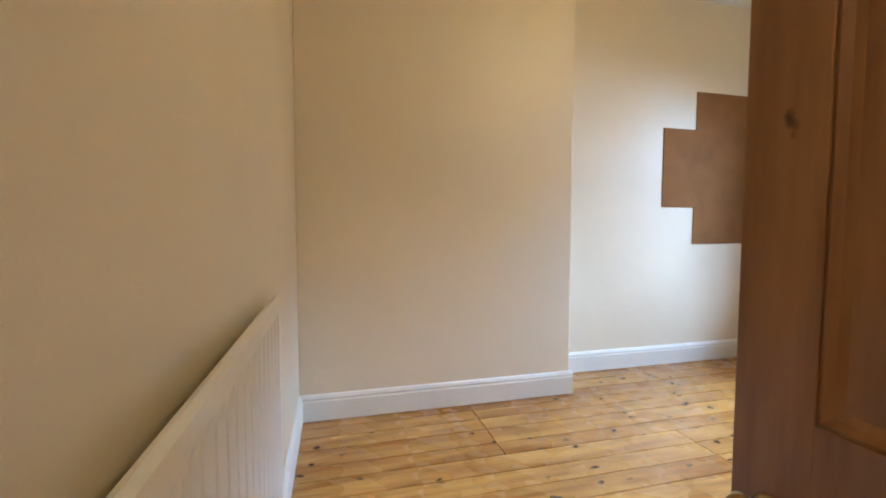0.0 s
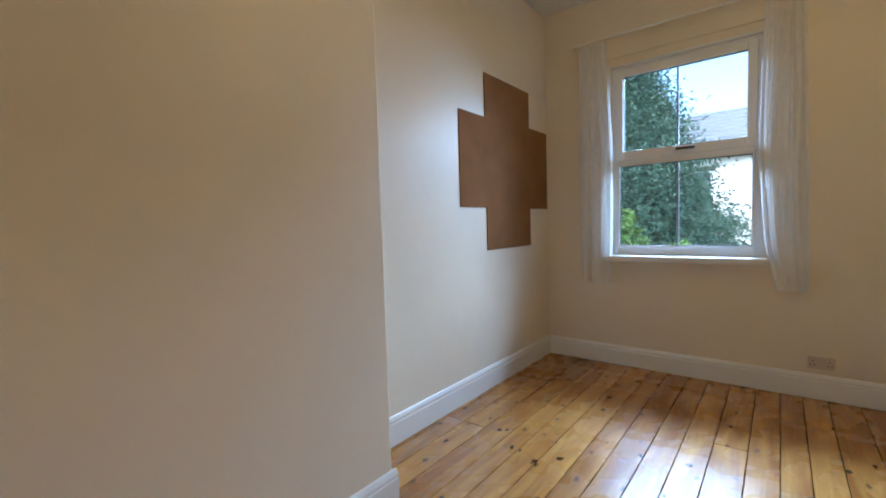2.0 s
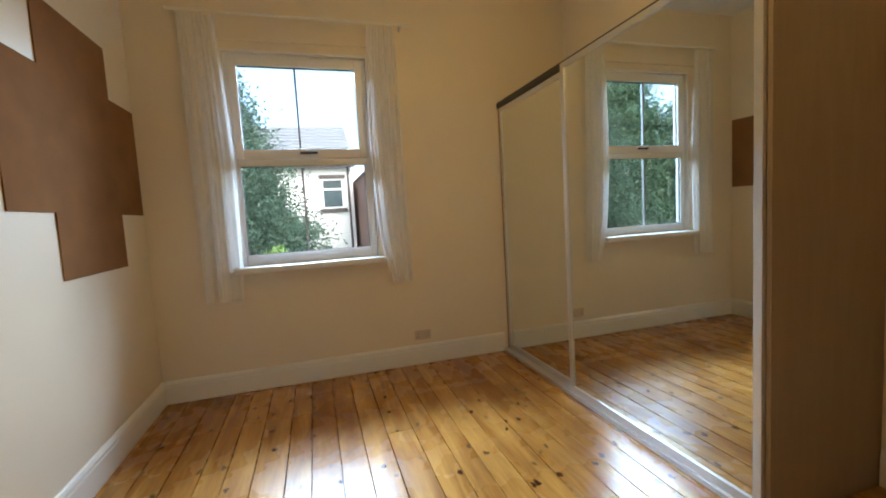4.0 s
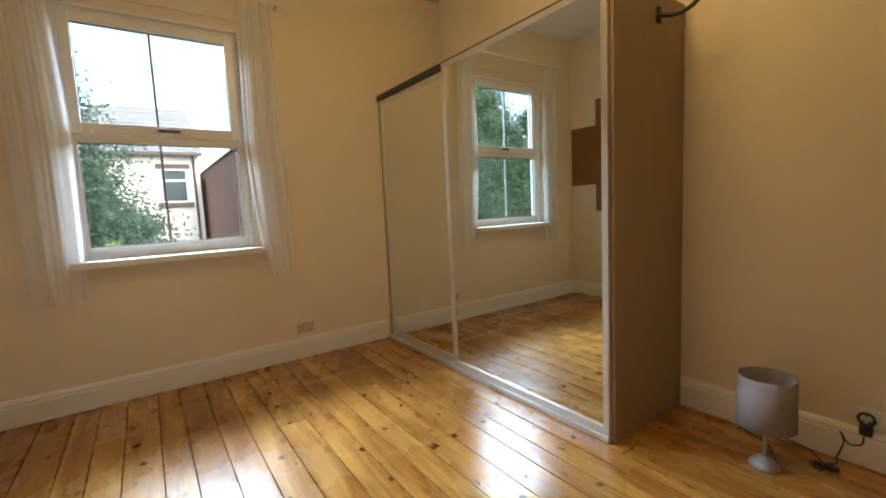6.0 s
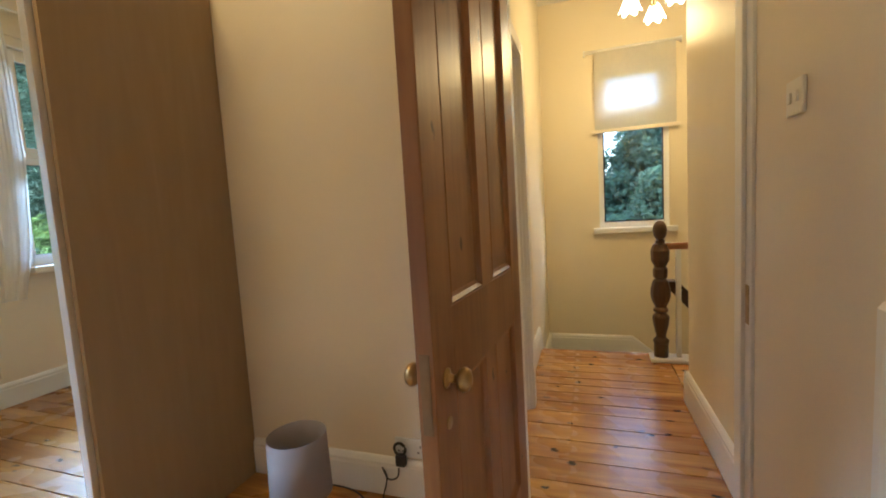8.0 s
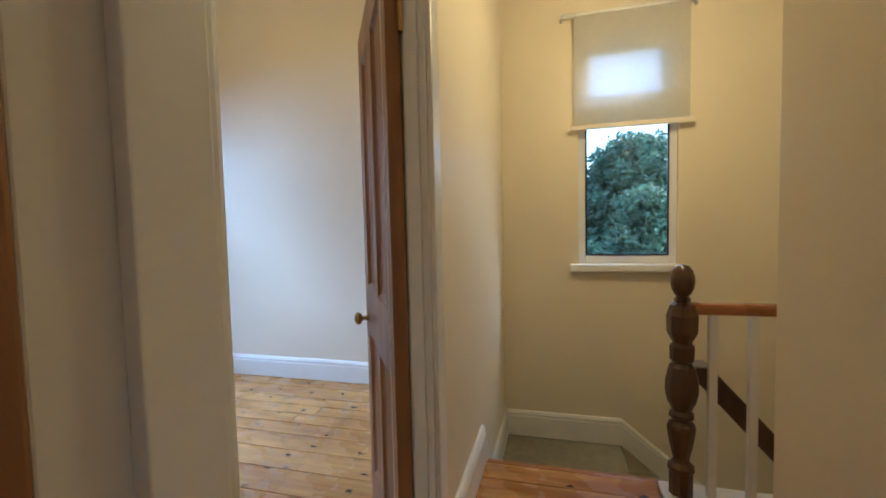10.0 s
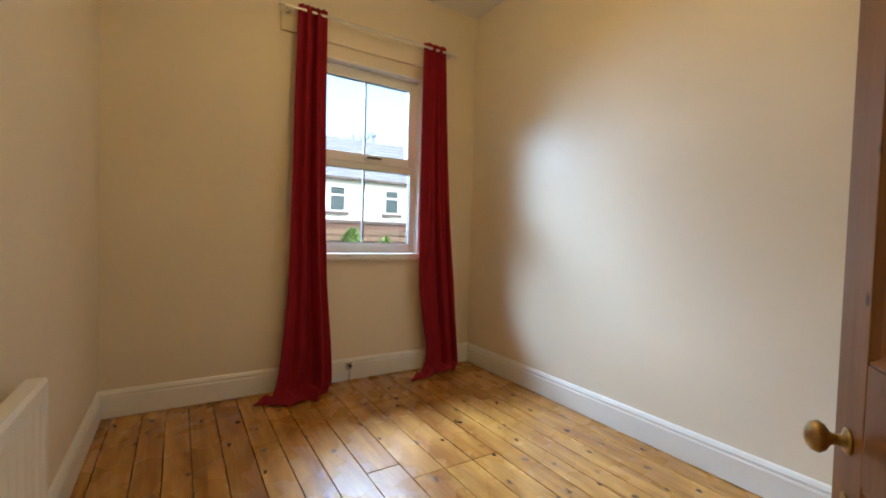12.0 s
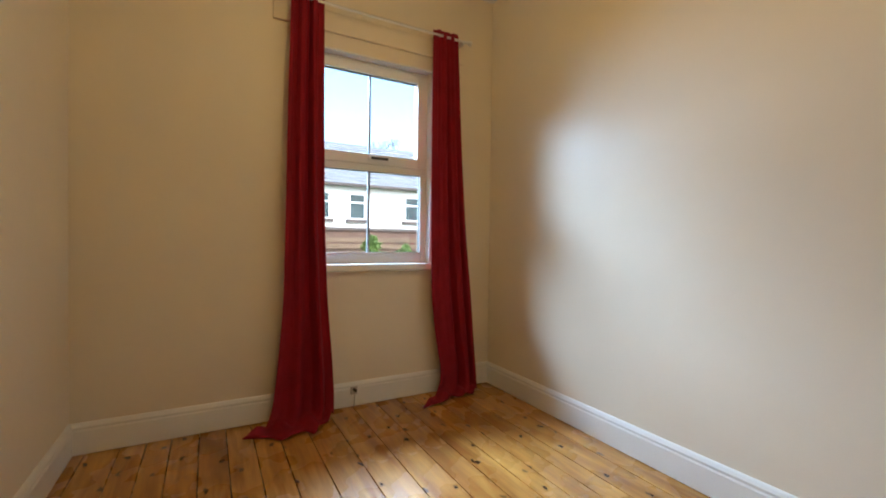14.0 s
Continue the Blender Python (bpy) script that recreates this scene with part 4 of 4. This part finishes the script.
aer = thing("aerial_socket", (EAST2 - 0.022, -0.405, 0.12), "small dark aerial outlet on the skirting with a cable end", "socket")
part("plate", boxes((EAST2 - 0.034, EAST2 - 0.022, -0.43, -0.38, 0.095, 0.15), bevel=0.003), M_CERAMIC, aer)
part("plug", lathe([(0.012, 0.0), (0.012, -0.03), (0.0, -0.031)], at=(EAST2 - 0.034, -0.405, 0.13), axis="x", steps=14), M_BLACK, aer)
part("cable", tube(spline([(EAST2 - 0.05, -0.405, 0.125), (EAST2 - 0.06, -0.40, 0.07), (EAST2 - 0.045, -0.40, 0.006)], 5), 0.004, 6), M_CERAMIC, aer)

# ---------------------------------------------------------------- landing
# carpeted half landing and the flight down
structure("stair_carpet", boxes((1.16, LAND_E, LAND_S, -0.95, -0.6, -0.37), (LAND_W, LAND_E, -0.95, -0.715, -0.6, -0.185), bevel=0.01), M_CARPET, "grey-green carpeted half landing below the boards", "stairs")
for k in range(11):
    xx = 1.16 - 0.23 * k
    structure("stair_step", boxes((xx - 0.25, xx - 0.0005, LAND_S, -0.68, -0.6 - 0.19 * k, -0.56 - 0.19 * k), bevel=0.01), M_CARPET, "grey-green carpeted stair tread", "step")
structure("floor_downstairs", boxes((-1.6, LAND_E, LAND_S, -0.6, -3.2, -2.75)), M_CARPET, "carpeted floor at the foot of the stairs", "floor")
structure("wall_under_landing", boxes((-1.6, 1.16, -0.66, -0.60, -2.75, -0.03)), M_LANDING, "cream painted wall beside the stairs", "wall")
structure("trim_landing_edge", boxes((-1.6, 1.15, -0.68, -0.52, -0.002, 0.026), bevel=0.008), M_TRIM, "white painted base board under the banister", "trim")
structure("trim_nosing", boxes((LAND_W + 0.1, LAND_E - 0.023, -0.735, -0.70, -0.03, 0.0015), bevel=0.008), M_RAIL, "varnished timber nosing at the top of the steps", "trim")

ban = thing("banister", (1.07, -0.6, 0), "dark turned newel with orange handrail and white spindles", "banister")
nw = [(0.0, 0.02), (0.05, 0.02), (0.05, 0.13), (0.056, 0.14), (0.056, 0.155), (0.036, 0.175), (0.034, 0.19), (0.052, 0.27), (0.06, 0.33), (0.056, 0.345), (0.036, 0.365), (0.052, 0.38), (0.052, 0.395), (0.038, 0.41), (0.06, 0.455), (0.07, 0.50), (0.068, 0.55), (0.054, 0.61), (0.038, 0.628), (0.05, 0.64),
      (0.052, 0.70), (0.038, 0.715), (0.046, 0.73), (0.064, 0.765), (0.066, 0.84), (0.05, 0.885), (0.032, 0.897), (0.036, 0.91), (0.022, 0.924), (0.0, 0.926)]
newel = part("newel_post", lathe(nw, at=(1.07, -0.6, 0.0), steps=10), M_NEWEL, ban, "dark stained faceted newel post")
part("ball_top", lathe([(0.022, 0.922), (0.034, 0.934), (0.044, 0.955), (0.049, 0.985), (0.048, 1.01), (0.04, 1.038), (0.024, 1.058), (0.0, 1.065)], at=(1.07, -0.6, 0.0), steps=28), M_NEWEL, newel, smooth=True)
part("handrail", boxes((-1.6, 1.05, -0.63, -0.57, 0.845, 0.895), bevel=0.014), M_RAIL, ban, "orange varnished handrail")
for k in range(16):
    x = 0.95 - 0.155 * k
    part("spindle", boxes((x - 0.017, x + 0.017, -0.617, -0.583, 0.024, 0.848), bevel=0.004), M_TRIM, ban)
tm = Matrix.Translation((0.87, -0.73, 0.45)) @ Matrix.Rotation(-0.84, 4, "Y")
part("stair_handrail", boxes((-2.3, 0.16, -0.022, 0.022, -0.045, 0.045), bevel=0.012, turn=tm), M_NEWEL, ban, "dark timber handrail sloping down the stairs")
part("rail_block", boxes((0.94, 1.06, -0.75, -0.62, 0.52, 0.60), bevel=0.01), M_NEWEL, ban)

bl = thing("roller_blind", (1.12, -1.73, 2.72), "cream translucent roller blind half lowered over the landing window", "blind")
part("roller", tube([(0.70, -1.725, 2.70), (1.56, -1.725, 2.70)], 0.018, 14), M_TRIM, bl, smooth=True)
part("cloth", boxes((0.745, 1.475, -1.712, -1.710, 1.93, 2.70)), M_BLIND, bl)
part("bottom_bar", boxes((0.715, 1.505, -1.722, -1.700, 1.905, 1.94), bevel=0.005), M_WALL, bl)
for x in (0.70, 1.56):
    part("bracket", boxes((x - 0.01, x + 0.01, LAND_S, -1.715, 2.675, 2.725), bevel=0.003), M_TRIM, bl)

ch = thing("chandelier", (1.09, -0.6, H), "small brass chandelier with lit frosted flower shades", "chandelier")
part("rose", lathe([(0.0, H - 0.035), (0.045, H - 0.03), (0.055, H - 0.0005), (0.0, H - 0.0004)], at=(1.09, -0.6, 0)), M_BRASS, ch, smooth=True)
part("stem", lathe([(0.008, H - 0.03), (0.008, 2.72), (0.03, 2.70), (0.035, 2.66), (0.02, 2.63), (0.022, 2.60), (0.0, 2.58)], at=(1.09, -0.6, 0), steps=20), M_BRASS, ch, smooth=True)
for k in range(3):
    a = radians(20 + 120 * k)
    c, s = math.cos(a), math.sin(a)
    end = (1.09 + 0.17 * c, -0.6 + 0.17 * s)
    part("arm", tube(spline([(1.09, -0.6, 2.67), (1.09 + 0.08 * c, -0.6 + 0.08 * s, 2.72), (end[0], end[1], 2.70), (end[0], end[1], 2.67)], 5), 0.007), M_BRASS, ch, smooth=True)
    bm = bmesh.new()
    rings = []
    for j in range(7):
        v = j / 6
        row = []
        for i in range(36):
            t = 2 * math.pi * i / 36
            r = (0.022 + 0.05 * v ** 0.8) * (1 + 0.10 * v * math.cos(6 * t))
            row.append(bm.verts.new((end[0] + r * math.cos(t), end[1] + r * math.sin(t), 2.675 - 0.11 * v - 0.014 * v * math.cos(6 * t))))
        rings.append(row)
    for r0, r1 in zip(rings, rings[1:]):
        for i in range(36):
            bm.faces.new((r0[i], r0[(i + 1) % 36], r1[(i + 1) % 36], r1[i]))
    part("shade", bm, M_PETAL, ch, "lit frosted glass flower shade", True)

# ---------------------------------------------------------------- outside
bm = bmesh.new()
bmesh.ops.create_grid(bm, x_segments=40, y_segments=40, size=400)
for v in bm.verts:
    v.co.z = -3.0 + 0.05 * noise.noise(v.co * 0.1)
structure("ground", bm, M_GRASS, "rough garden grass and ground beyond the house", "ground")


def house(name, x, y0, y1, eave, ridge, depth, label, wall_mt, windows, lower=None):
    """A terrace seen from the front: walls, tiled roof, gutter, windows with lintel and sill."""
    hs = thing(name, (x + depth / 2, (y0 + y1) / 2, -3.0), label, "house")
    part("wall", boxes((x, x + depth, y0, y1, -3.0, eave)), wall_mt, hs)
    if lower:
        part("brick_base", boxes((x - 0.06, x, y0, y1, -3.0, lower)), M_DARKBRICK, hs, "dark brick lower storey")
        part("string_course", boxes((x - 0.14, x, y0, y1, lower, lower + 0.12)), M_SILLDARK, hs)
    bm = bmesh.new()
    rows = 12
    for k in range(rows):
        a, b = k / rows, (k + 1) / rows
        zx = lambda v: (x - 0.3 + (depth / 2 + 0.3) * v, eave - 0.05 + (ridge - eave + 0.05) * v)
        (xa, za), (xb, zb) = zx(a), zx(b)
        vs = [bm.verts.new(p) for p in ((xa, y0 - 0.1, za + 0.06), (xa, y1 + 0.1, za + 0.06), (xb + 0.05, y1 + 0.1, zb), (xb + 0.05, y0 - 0.1, zb), (xa, y0 - 0.1, za - 0.02), (xa, y1 + 0.1, za - 0.02))]
        bm.faces.new(vs[:4]), bm.faces.new((vs[0], vs[1], vs[5], vs[4]))
    vs = [bm.verts.new(p) for p in ((x + depth / 2, y0 - 0.1, ridge), (x + depth / 2, y1 + 0.1, ridge), (x + depth + 0.3, y1 + 0.1, eave), (x + depth + 0.3, y0 - 0.1, eave))]
    bm.faces.new(vs)
    for yy in (y0, y1):
        vs = [bm.verts.new(p) for p in ((x, yy, eave), (x + depth, yy, eave), (x + depth / 2, yy, ridge))]
        bm.faces.new(vs)
    part("roof", bm, M_SLATE, hs, "grey tiled roof")
    part("gutter", boxes((x - 0.36, x - 0.24, y0 - 0.1, y1 + 0.1, eave - 0.12, eave), bevel=0.03), M_SILLDARK, hs)
    part("downpipe", tube([(x - 0.06, y0 + 0.18, -3.0), (x - 0.06, y0 + 0.18, eave - 0.1)], 0.045), M_SILLDARK, hs)
    for yc, zc, w, h in windows:
        wn_ = part("window", boxes((x - 0.02, x + 0.04, yc - w / 2, yc - w / 2 + 0.06, zc, zc + h), (x - 0.02, x + 0.04, yc + w / 2 - 0.06, yc + w / 2, zc, zc + h), (x - 0.02, x + 0.04, yc - w / 2, yc + w / 2, zc, zc + 0.06),
                   (x - 0.02, x + 0.04, yc - w / 2, yc + w / 2, zc + h - 0.06, zc + h), (x - 0.02, x + 0.04, yc - w / 2, yc + w / 2, zc + h * 0.62, zc + h * 0.68)), M_UPVC, hs)
        part("pane", boxes((x - 0.008, x + 0.03, yc - w / 2 + 0.06, yc + w / 2 - 0.06, zc + 0.06, zc + h - 0.06)), M_FARGLASS, wn_)
        part("sill", boxes((x - 0.12, x, yc - w / 2 - 0.12, yc + w / 2 + 0.12, zc - 0.13, zc)), M_SILLDARK, wn_)
        part("lintel", boxes((x - 0.05, x, yc - w / 2 - 0.1, yc + w / 2 + 0.1, zc + h, zc + h + 0.16)), M_SILLDARK if not lower else wall_mt, wn_)
    return hs


house("rendered_house", 20.0, 1.95, 11.0, 3.55, 5.9, 8.0, "white rendered house with a grey tiled roof", M_RENDERWHITE, [(2.78, 1.80, 0.85, 1.2), (5.4, 1.8, 0.85, 1.2), (8.2, 1.8, 0.85, 1.2)])
house("terrace_house", 20.0, -16.0, -3.0, 3.6, 6.2, 8.0, "white rendered terrace with brick lower storey and grey roof", M_RENDERWHITE,
      [(-5.0, 2.12, 0.72, 1.1), (-7.55, 2.12, 0.72, 1.1), (-10.1, 2.12, 0.72, 1.1), (-12.7, 2.12, 0.72, 1.1), (-3.6, 2.12, 0.5, 1.1), (-7.2, -0.2, 1.2, 1.15), (-10.0, -0.2, 1.2, 1.15)], lower=1.65)
bh = thing("brick_building", (16.5, 0.3, -3.0), "red brick building with a narrow window and downpipe", "building")
part("wall", boxes((14.0, 22.0, -1.6, 1.8, -3.0, 2.9)), M_BRICK, bh)
bm = bmesh.new()
v = [bm.verts.new(p) for p in ((13.8, -1.8, 2.9), (13.8, 1.88, 2.9), (22.2, 1.88, 2.9), (22.2, -1.8, 2.9), (18.0, 0.2, 3.7), (18.0, 0.6, 3.7))]
for f in ((0, 1, 5, 4), (1, 2, 5), (2, 3, 4, 5), (3, 0, 4), (3, 2, 1, 0)):
    bm.faces.new([v[i] for i in f])
part("roof", bm, M_SLATE, bh)
part("window", boxes((13.97, 14.02, 1.45, 1.53, 1.3, 2.15)), M_FARGLASS, bh, "narrow dark window")
part("downpipe", tube([(13.93, 1.74, -3.0), (13.93, 1.74, 2.9)], 0.04), M_SILLDARK, bh)


def leaves(bm, centre, radius, count, size, rnd):
    """A clump of small leaves, each a bent kite."""
    cx, cy, cz = centre
    for _ in range(count):
        d = Vector((rnd.gauss(0, 1), rnd.gauss(0, 1), rnd.gauss(0, 1))).normalized() * radius * rnd.uniform(0.45, 1.05)
        p = Vector(centre) + Vector((d.x, d.y, d.z * 0.9))
        a = Vector((rnd.gauss(0, 1), rnd.gauss(0, 1), rnd.gauss(0, 0.7))).normalized()
        b = a.cross(Vector((rnd.gauss(0, 1), rnd.gauss(0, 1), rnd.gauss(0, 1)))).normalized()
        s = size * rnd.uniform(0.6, 1.4)
        q = a.cross(b) * s * 0.2
        vs = [bm.verts.new(p - a * s), bm.verts.new(p + b * s * 0.45 + q), bm.verts.new(p + a * s), bm.verts.new(p - b * s * 0.45 + q)]
        bm.faces.new((vs[0], vs[1], vs[2])), bm.faces.new((vs[0], vs[2], vs[3]))


def limb(bm, a, b, r0, r1, rnd, steps=5):
    a, b = Vector(a), Vector(b)
    rings = []
    for k in range(steps + 1):
        t = k / steps
        p = a.lerp(b, t) + Vector((rnd.gauss(0, 0.03), rnd.gauss(0, 0.03), 0)) * (b - a).length * (0 < k < steps)
        r = r0 + (r1 - r0) * t
        rings.append([bm.verts.new(p + Vector((r * math.cos(1.047 * i), r * math.sin(1.047 * i), 0))) for i in range(6)])
    for r0_, r1_ in zip(rings, rings[1:]):
        for i in range(6):
            bm.faces.new((r0_[i], r0_[(i + 1) % 6], r1_[(i + 1) % 6], r1_[i]))


def tree(name, at, top, spread, clumps, per, size, mt, label, seed, low=0.25, cone=False, kind_word="tree"):
    rnd = random.Random(seed)
    x, y, z = at
    tr = thing(name, at, label, kind_word)
    bm, cm = bmesh.new(), bmesh.new()
    h = top - z
    limb(bm, (x, y, z), (x, y, z + h * 0.8), 0.05 * spread + 0.05, 0.03, rnd, 8)
    for _ in range(clumps):
        v = rnd.uniform(low, 1.0)
        wide = spread * ((1 - v) ** 0.7 * 1.05 + 0.08 if cone else math.sin(math.pi * min(1, 0.18 + 0.8 * v)) ** 0.7)
        a, r = rnd.uniform(0, 2 * math.pi), wide * rnd.uniform(0.35, 1.0)
        c = (x + r * math.cos(a), y + r * math.sin(a), z + h * v)
        if r > 0.3 and rnd.random() < 0.5:
            limb(bm, (x, y, z + h * max(0.1, v - 0.2)), c, 0.04, 0.012, rnd, 4)
        leaves(cm, c, spread * rnd.uniform(0.14, 0.26), per, size, rnd)
    part("trunk", bm, M_BARK, tr)
    part("crown", cm, mt, tr)
    return tr


tree("evergreen_tree", (10.8, 5.75, -3.0), 4.2, 3.1, 900, 230, 0.036, M_LEAF_DARK, "tall dark evergreen tree in the garden", 4, low=0.3, cone=True)
tree("garden_tree", (15.0, 6.9, -3.0), 5.0, 2.3, 340, 180, 0.055, M_LEAF_MID, "broad green tree behind the garden", 7)
tree("garden_tree", (12.5, 8.8, -3.0), 4.9, 2.4, 380, 200, 0.05, M_LEAF_MID, "broad green tree behind the garden", 9)
tree("garden_tree", (11.0, 11.5, -3.0), 4.6, 2.8, 380, 200, 0.05, M_LEAF_MID, "broad green tree behind the garden", 12)
tree("garden_tree", (13.5, 16.0, -3.0), 5.5, 3.2, 240, 80, 0.13, M_LEAF_DARK, "broad dark green tree farther off", 15)
tree("light_shrub", (9.0, 4.25, -3.0), 0.85, 0.6, 120, 70, 0.06, M_LEAF_LIGHT, "bright yellow-green shrub top", 21, low=0.5, kind_word="shrub")
tree("light_shrub", (9.0, 5.1, -3.0), 1.35, 0.75, 120, 70, 0.06, M_LEAF_LIGHT, "bright yellow-green shrub top", 22, low=0.5, kind_word="shrub")
tree("street_shrub", (17.0, -4.6, -3.0), 1.3, 0.8, 110, 60, 0.07, M_LEAF_LIGHT, "green garden shrub before the terrace", 31, low=0.35, kind_word="shrub")
tree("street_shrub", (17.2, -6.0, -3.0), 1.0, 0.7, 100, 60, 0.07, M_LEAF_LIGHT, "green garden shrub before the terrace", 32, low=0.35, kind_word="shrub")
tree("side_tree", (0.3, -5.2, -3.0), 1.55, 1.3, 300, 150, 0.05, M_LEAF_MID, "green leafy tree close to the landing window", 41)
tree("side_tree", (3.4, -7.6, -3.0), 1.9, 2.0, 300, 160, 0.05, M_LEAF_DARK, "dark green tree beyond the landing window", 42)
tree("far_tree", (-3.0, -25.0, -3.0), 5.4, 5.0, 260, 120, 0.2, M_LEAF_MID, "broad green tree on the far side of the gardens", 43)
tree("far_tree", (4.5, -27.0, -3.0), 4.6, 5.0, 260, 120, 0.2, M_LEAF_MID, "broad green tree on the far side of the gardens", 44)
tree("far_tree", (-10.0, -26.0, -3.0), 5.0, 5.0, 260, 120, 0.2, M_LEAF_MID, "broad green tree on the far side of the gardens", 45)
fence = thing("timber_fence", (19.5, -8.0, -3.0), "weathered brown timber fence before the terrace", "fence")
for k in range(9):
    part("rail", boxes((19.46, 19.5, -15.5, -3.2, -1.0 + 0.27 * k, -0.82 + 0.27 * k), bevel=0.01), M_FENCE, fence)
for k in range(6):
    part("post", boxes((19.5, 19.6, -15.4 + 2.42 * k, -15.28 + 2.42 * k, -3.0, 1.45), bevel=0.01), M_FENCE, fence)
rnd = random.Random(77)
bt = thing("bare_tree", (34.0, -14.0, -3.0), "leafless tree rising behind the terrace roof", "tree")
bm = bmesh.new()


def branch(a, d, length, r, depth):
    b = a + d * length
    limb(bm, a, b, r, r * 0.6, rnd, 3)
    if depth:
        for _ in range(3):
            nd = (d + Vector((rnd.gauss(0, 0.4), rnd.gauss(0, 0.4), rnd.uniform(0, 0.35)))).normalized()
            branch(b, nd, length * 0.68, r * 0.6, depth - 1)


branch(Vector((34.0, -14.0, -3.0)), Vector((0, 0, 1)), 4.6, 0.2, 5)
part("branches", bm, M_BARK, bt)

# ---------------------------------------------------------------- floorboards, one object each
BOARDS = {}


def board_mesh(length, width):
    key = (round(length, 2), round(width, 3))
    if key not in BOARDS:
        g = 0.0018
        bm = bmesh.new()
        c = 0.0015
        top = [(0.0015 + c, g + c), (length - 0.0015 - c, g + c), (length - 0.0015 - c, width - g - c), (0.0015 + c, width - g - c)]
        low = [(0.0015, g), (length - 0.0015, g), (length - 0.0015, width - g), (0.0015, width - g)]
        t = [bm.verts.new((x, y, 0.0)) for x, y in top]
        e = [bm.verts.new((x, y, -0.004)) for x, y in low]
        f = [bm.verts.new((x, y, -0.024)) for x, y in low]
        bm.faces.new(t)
        for k in range(4):
            bm.faces.new((t[k], e[k], e[(k + 1) % 4], t[(k + 1) % 4])), bm.faces.new((e[k], f[k], f[(k + 1) % 4], e[(k + 1) % 4]))
        BOARDS[key] = finish("floorboard", bm, M_FLOOR)
    return BOARDS[key]


def boarded(name, x0, x1, y0, y1, width, joints, seed, label):
    """Boards along x, with butt joints; joints: rows of (y_from, y_to, x) that are cut through several boards."""
    fl = tagged(new(name), label, "floor", kind="structure")
    rnd = random.Random(seed)
    y = y0
    while y < y1 - 0.03:
        w = min(width * rnd.uniform(0.8, 1.2), y1 - y)
        if y1 - y - w < 0.04:
            w = y1 - y
        cuts = [x for a, b, x in joints if a <= y + w / 2 <= b]
        if not cuts and x1 - x0 > 2.5 and rnd.random() < 0.65:
            cuts = [round(rnd.uniform(x0 + 0.7, x1 - 0.7), 1)]
        xs = [x0, *sorted(cuts), x1]
        for a, b in zip(xs, xs[1:]):
            ob = new("floorboard", board_mesh(b - a, w))
            ob.matrix_basis = Matrix.Translation((a, y, rnd.uniform(-0.0012, 0.0)))
            ob.parent = fl
        y += w
    return fl


boarded("floor_room_1", WEST1 - 0.05, EAST1 + 0.0, SOUTH1 - 0.0, NORTH, 0.142, [(3.74, 4.42, 2.22), (4.42, 4.8, 3.9), (3.3, 3.74, 3.35)], 2, "varnished knotty pine floorboards with dark gaps")
boarded("floor_room_2", LAND_E + 0.0, EAST2, SOUTH2, NORTH2, 0.155, [(-0.75, -0.2, 3.95)], 5, "varnished knotty pine floorboards with dark gaps")
boarded("floor_landing", LAND_W - 0.02, LAND_E, -0.70, SOUTH1 - 0.003, 0.150, [], 7, "varnished pine landing boards with a warm sheen")
boarded("floor_passage", -1.6, LAND_W - 0.022, -0.60, 0.15, 0.150, [], 8, "varnished pine passage boards")
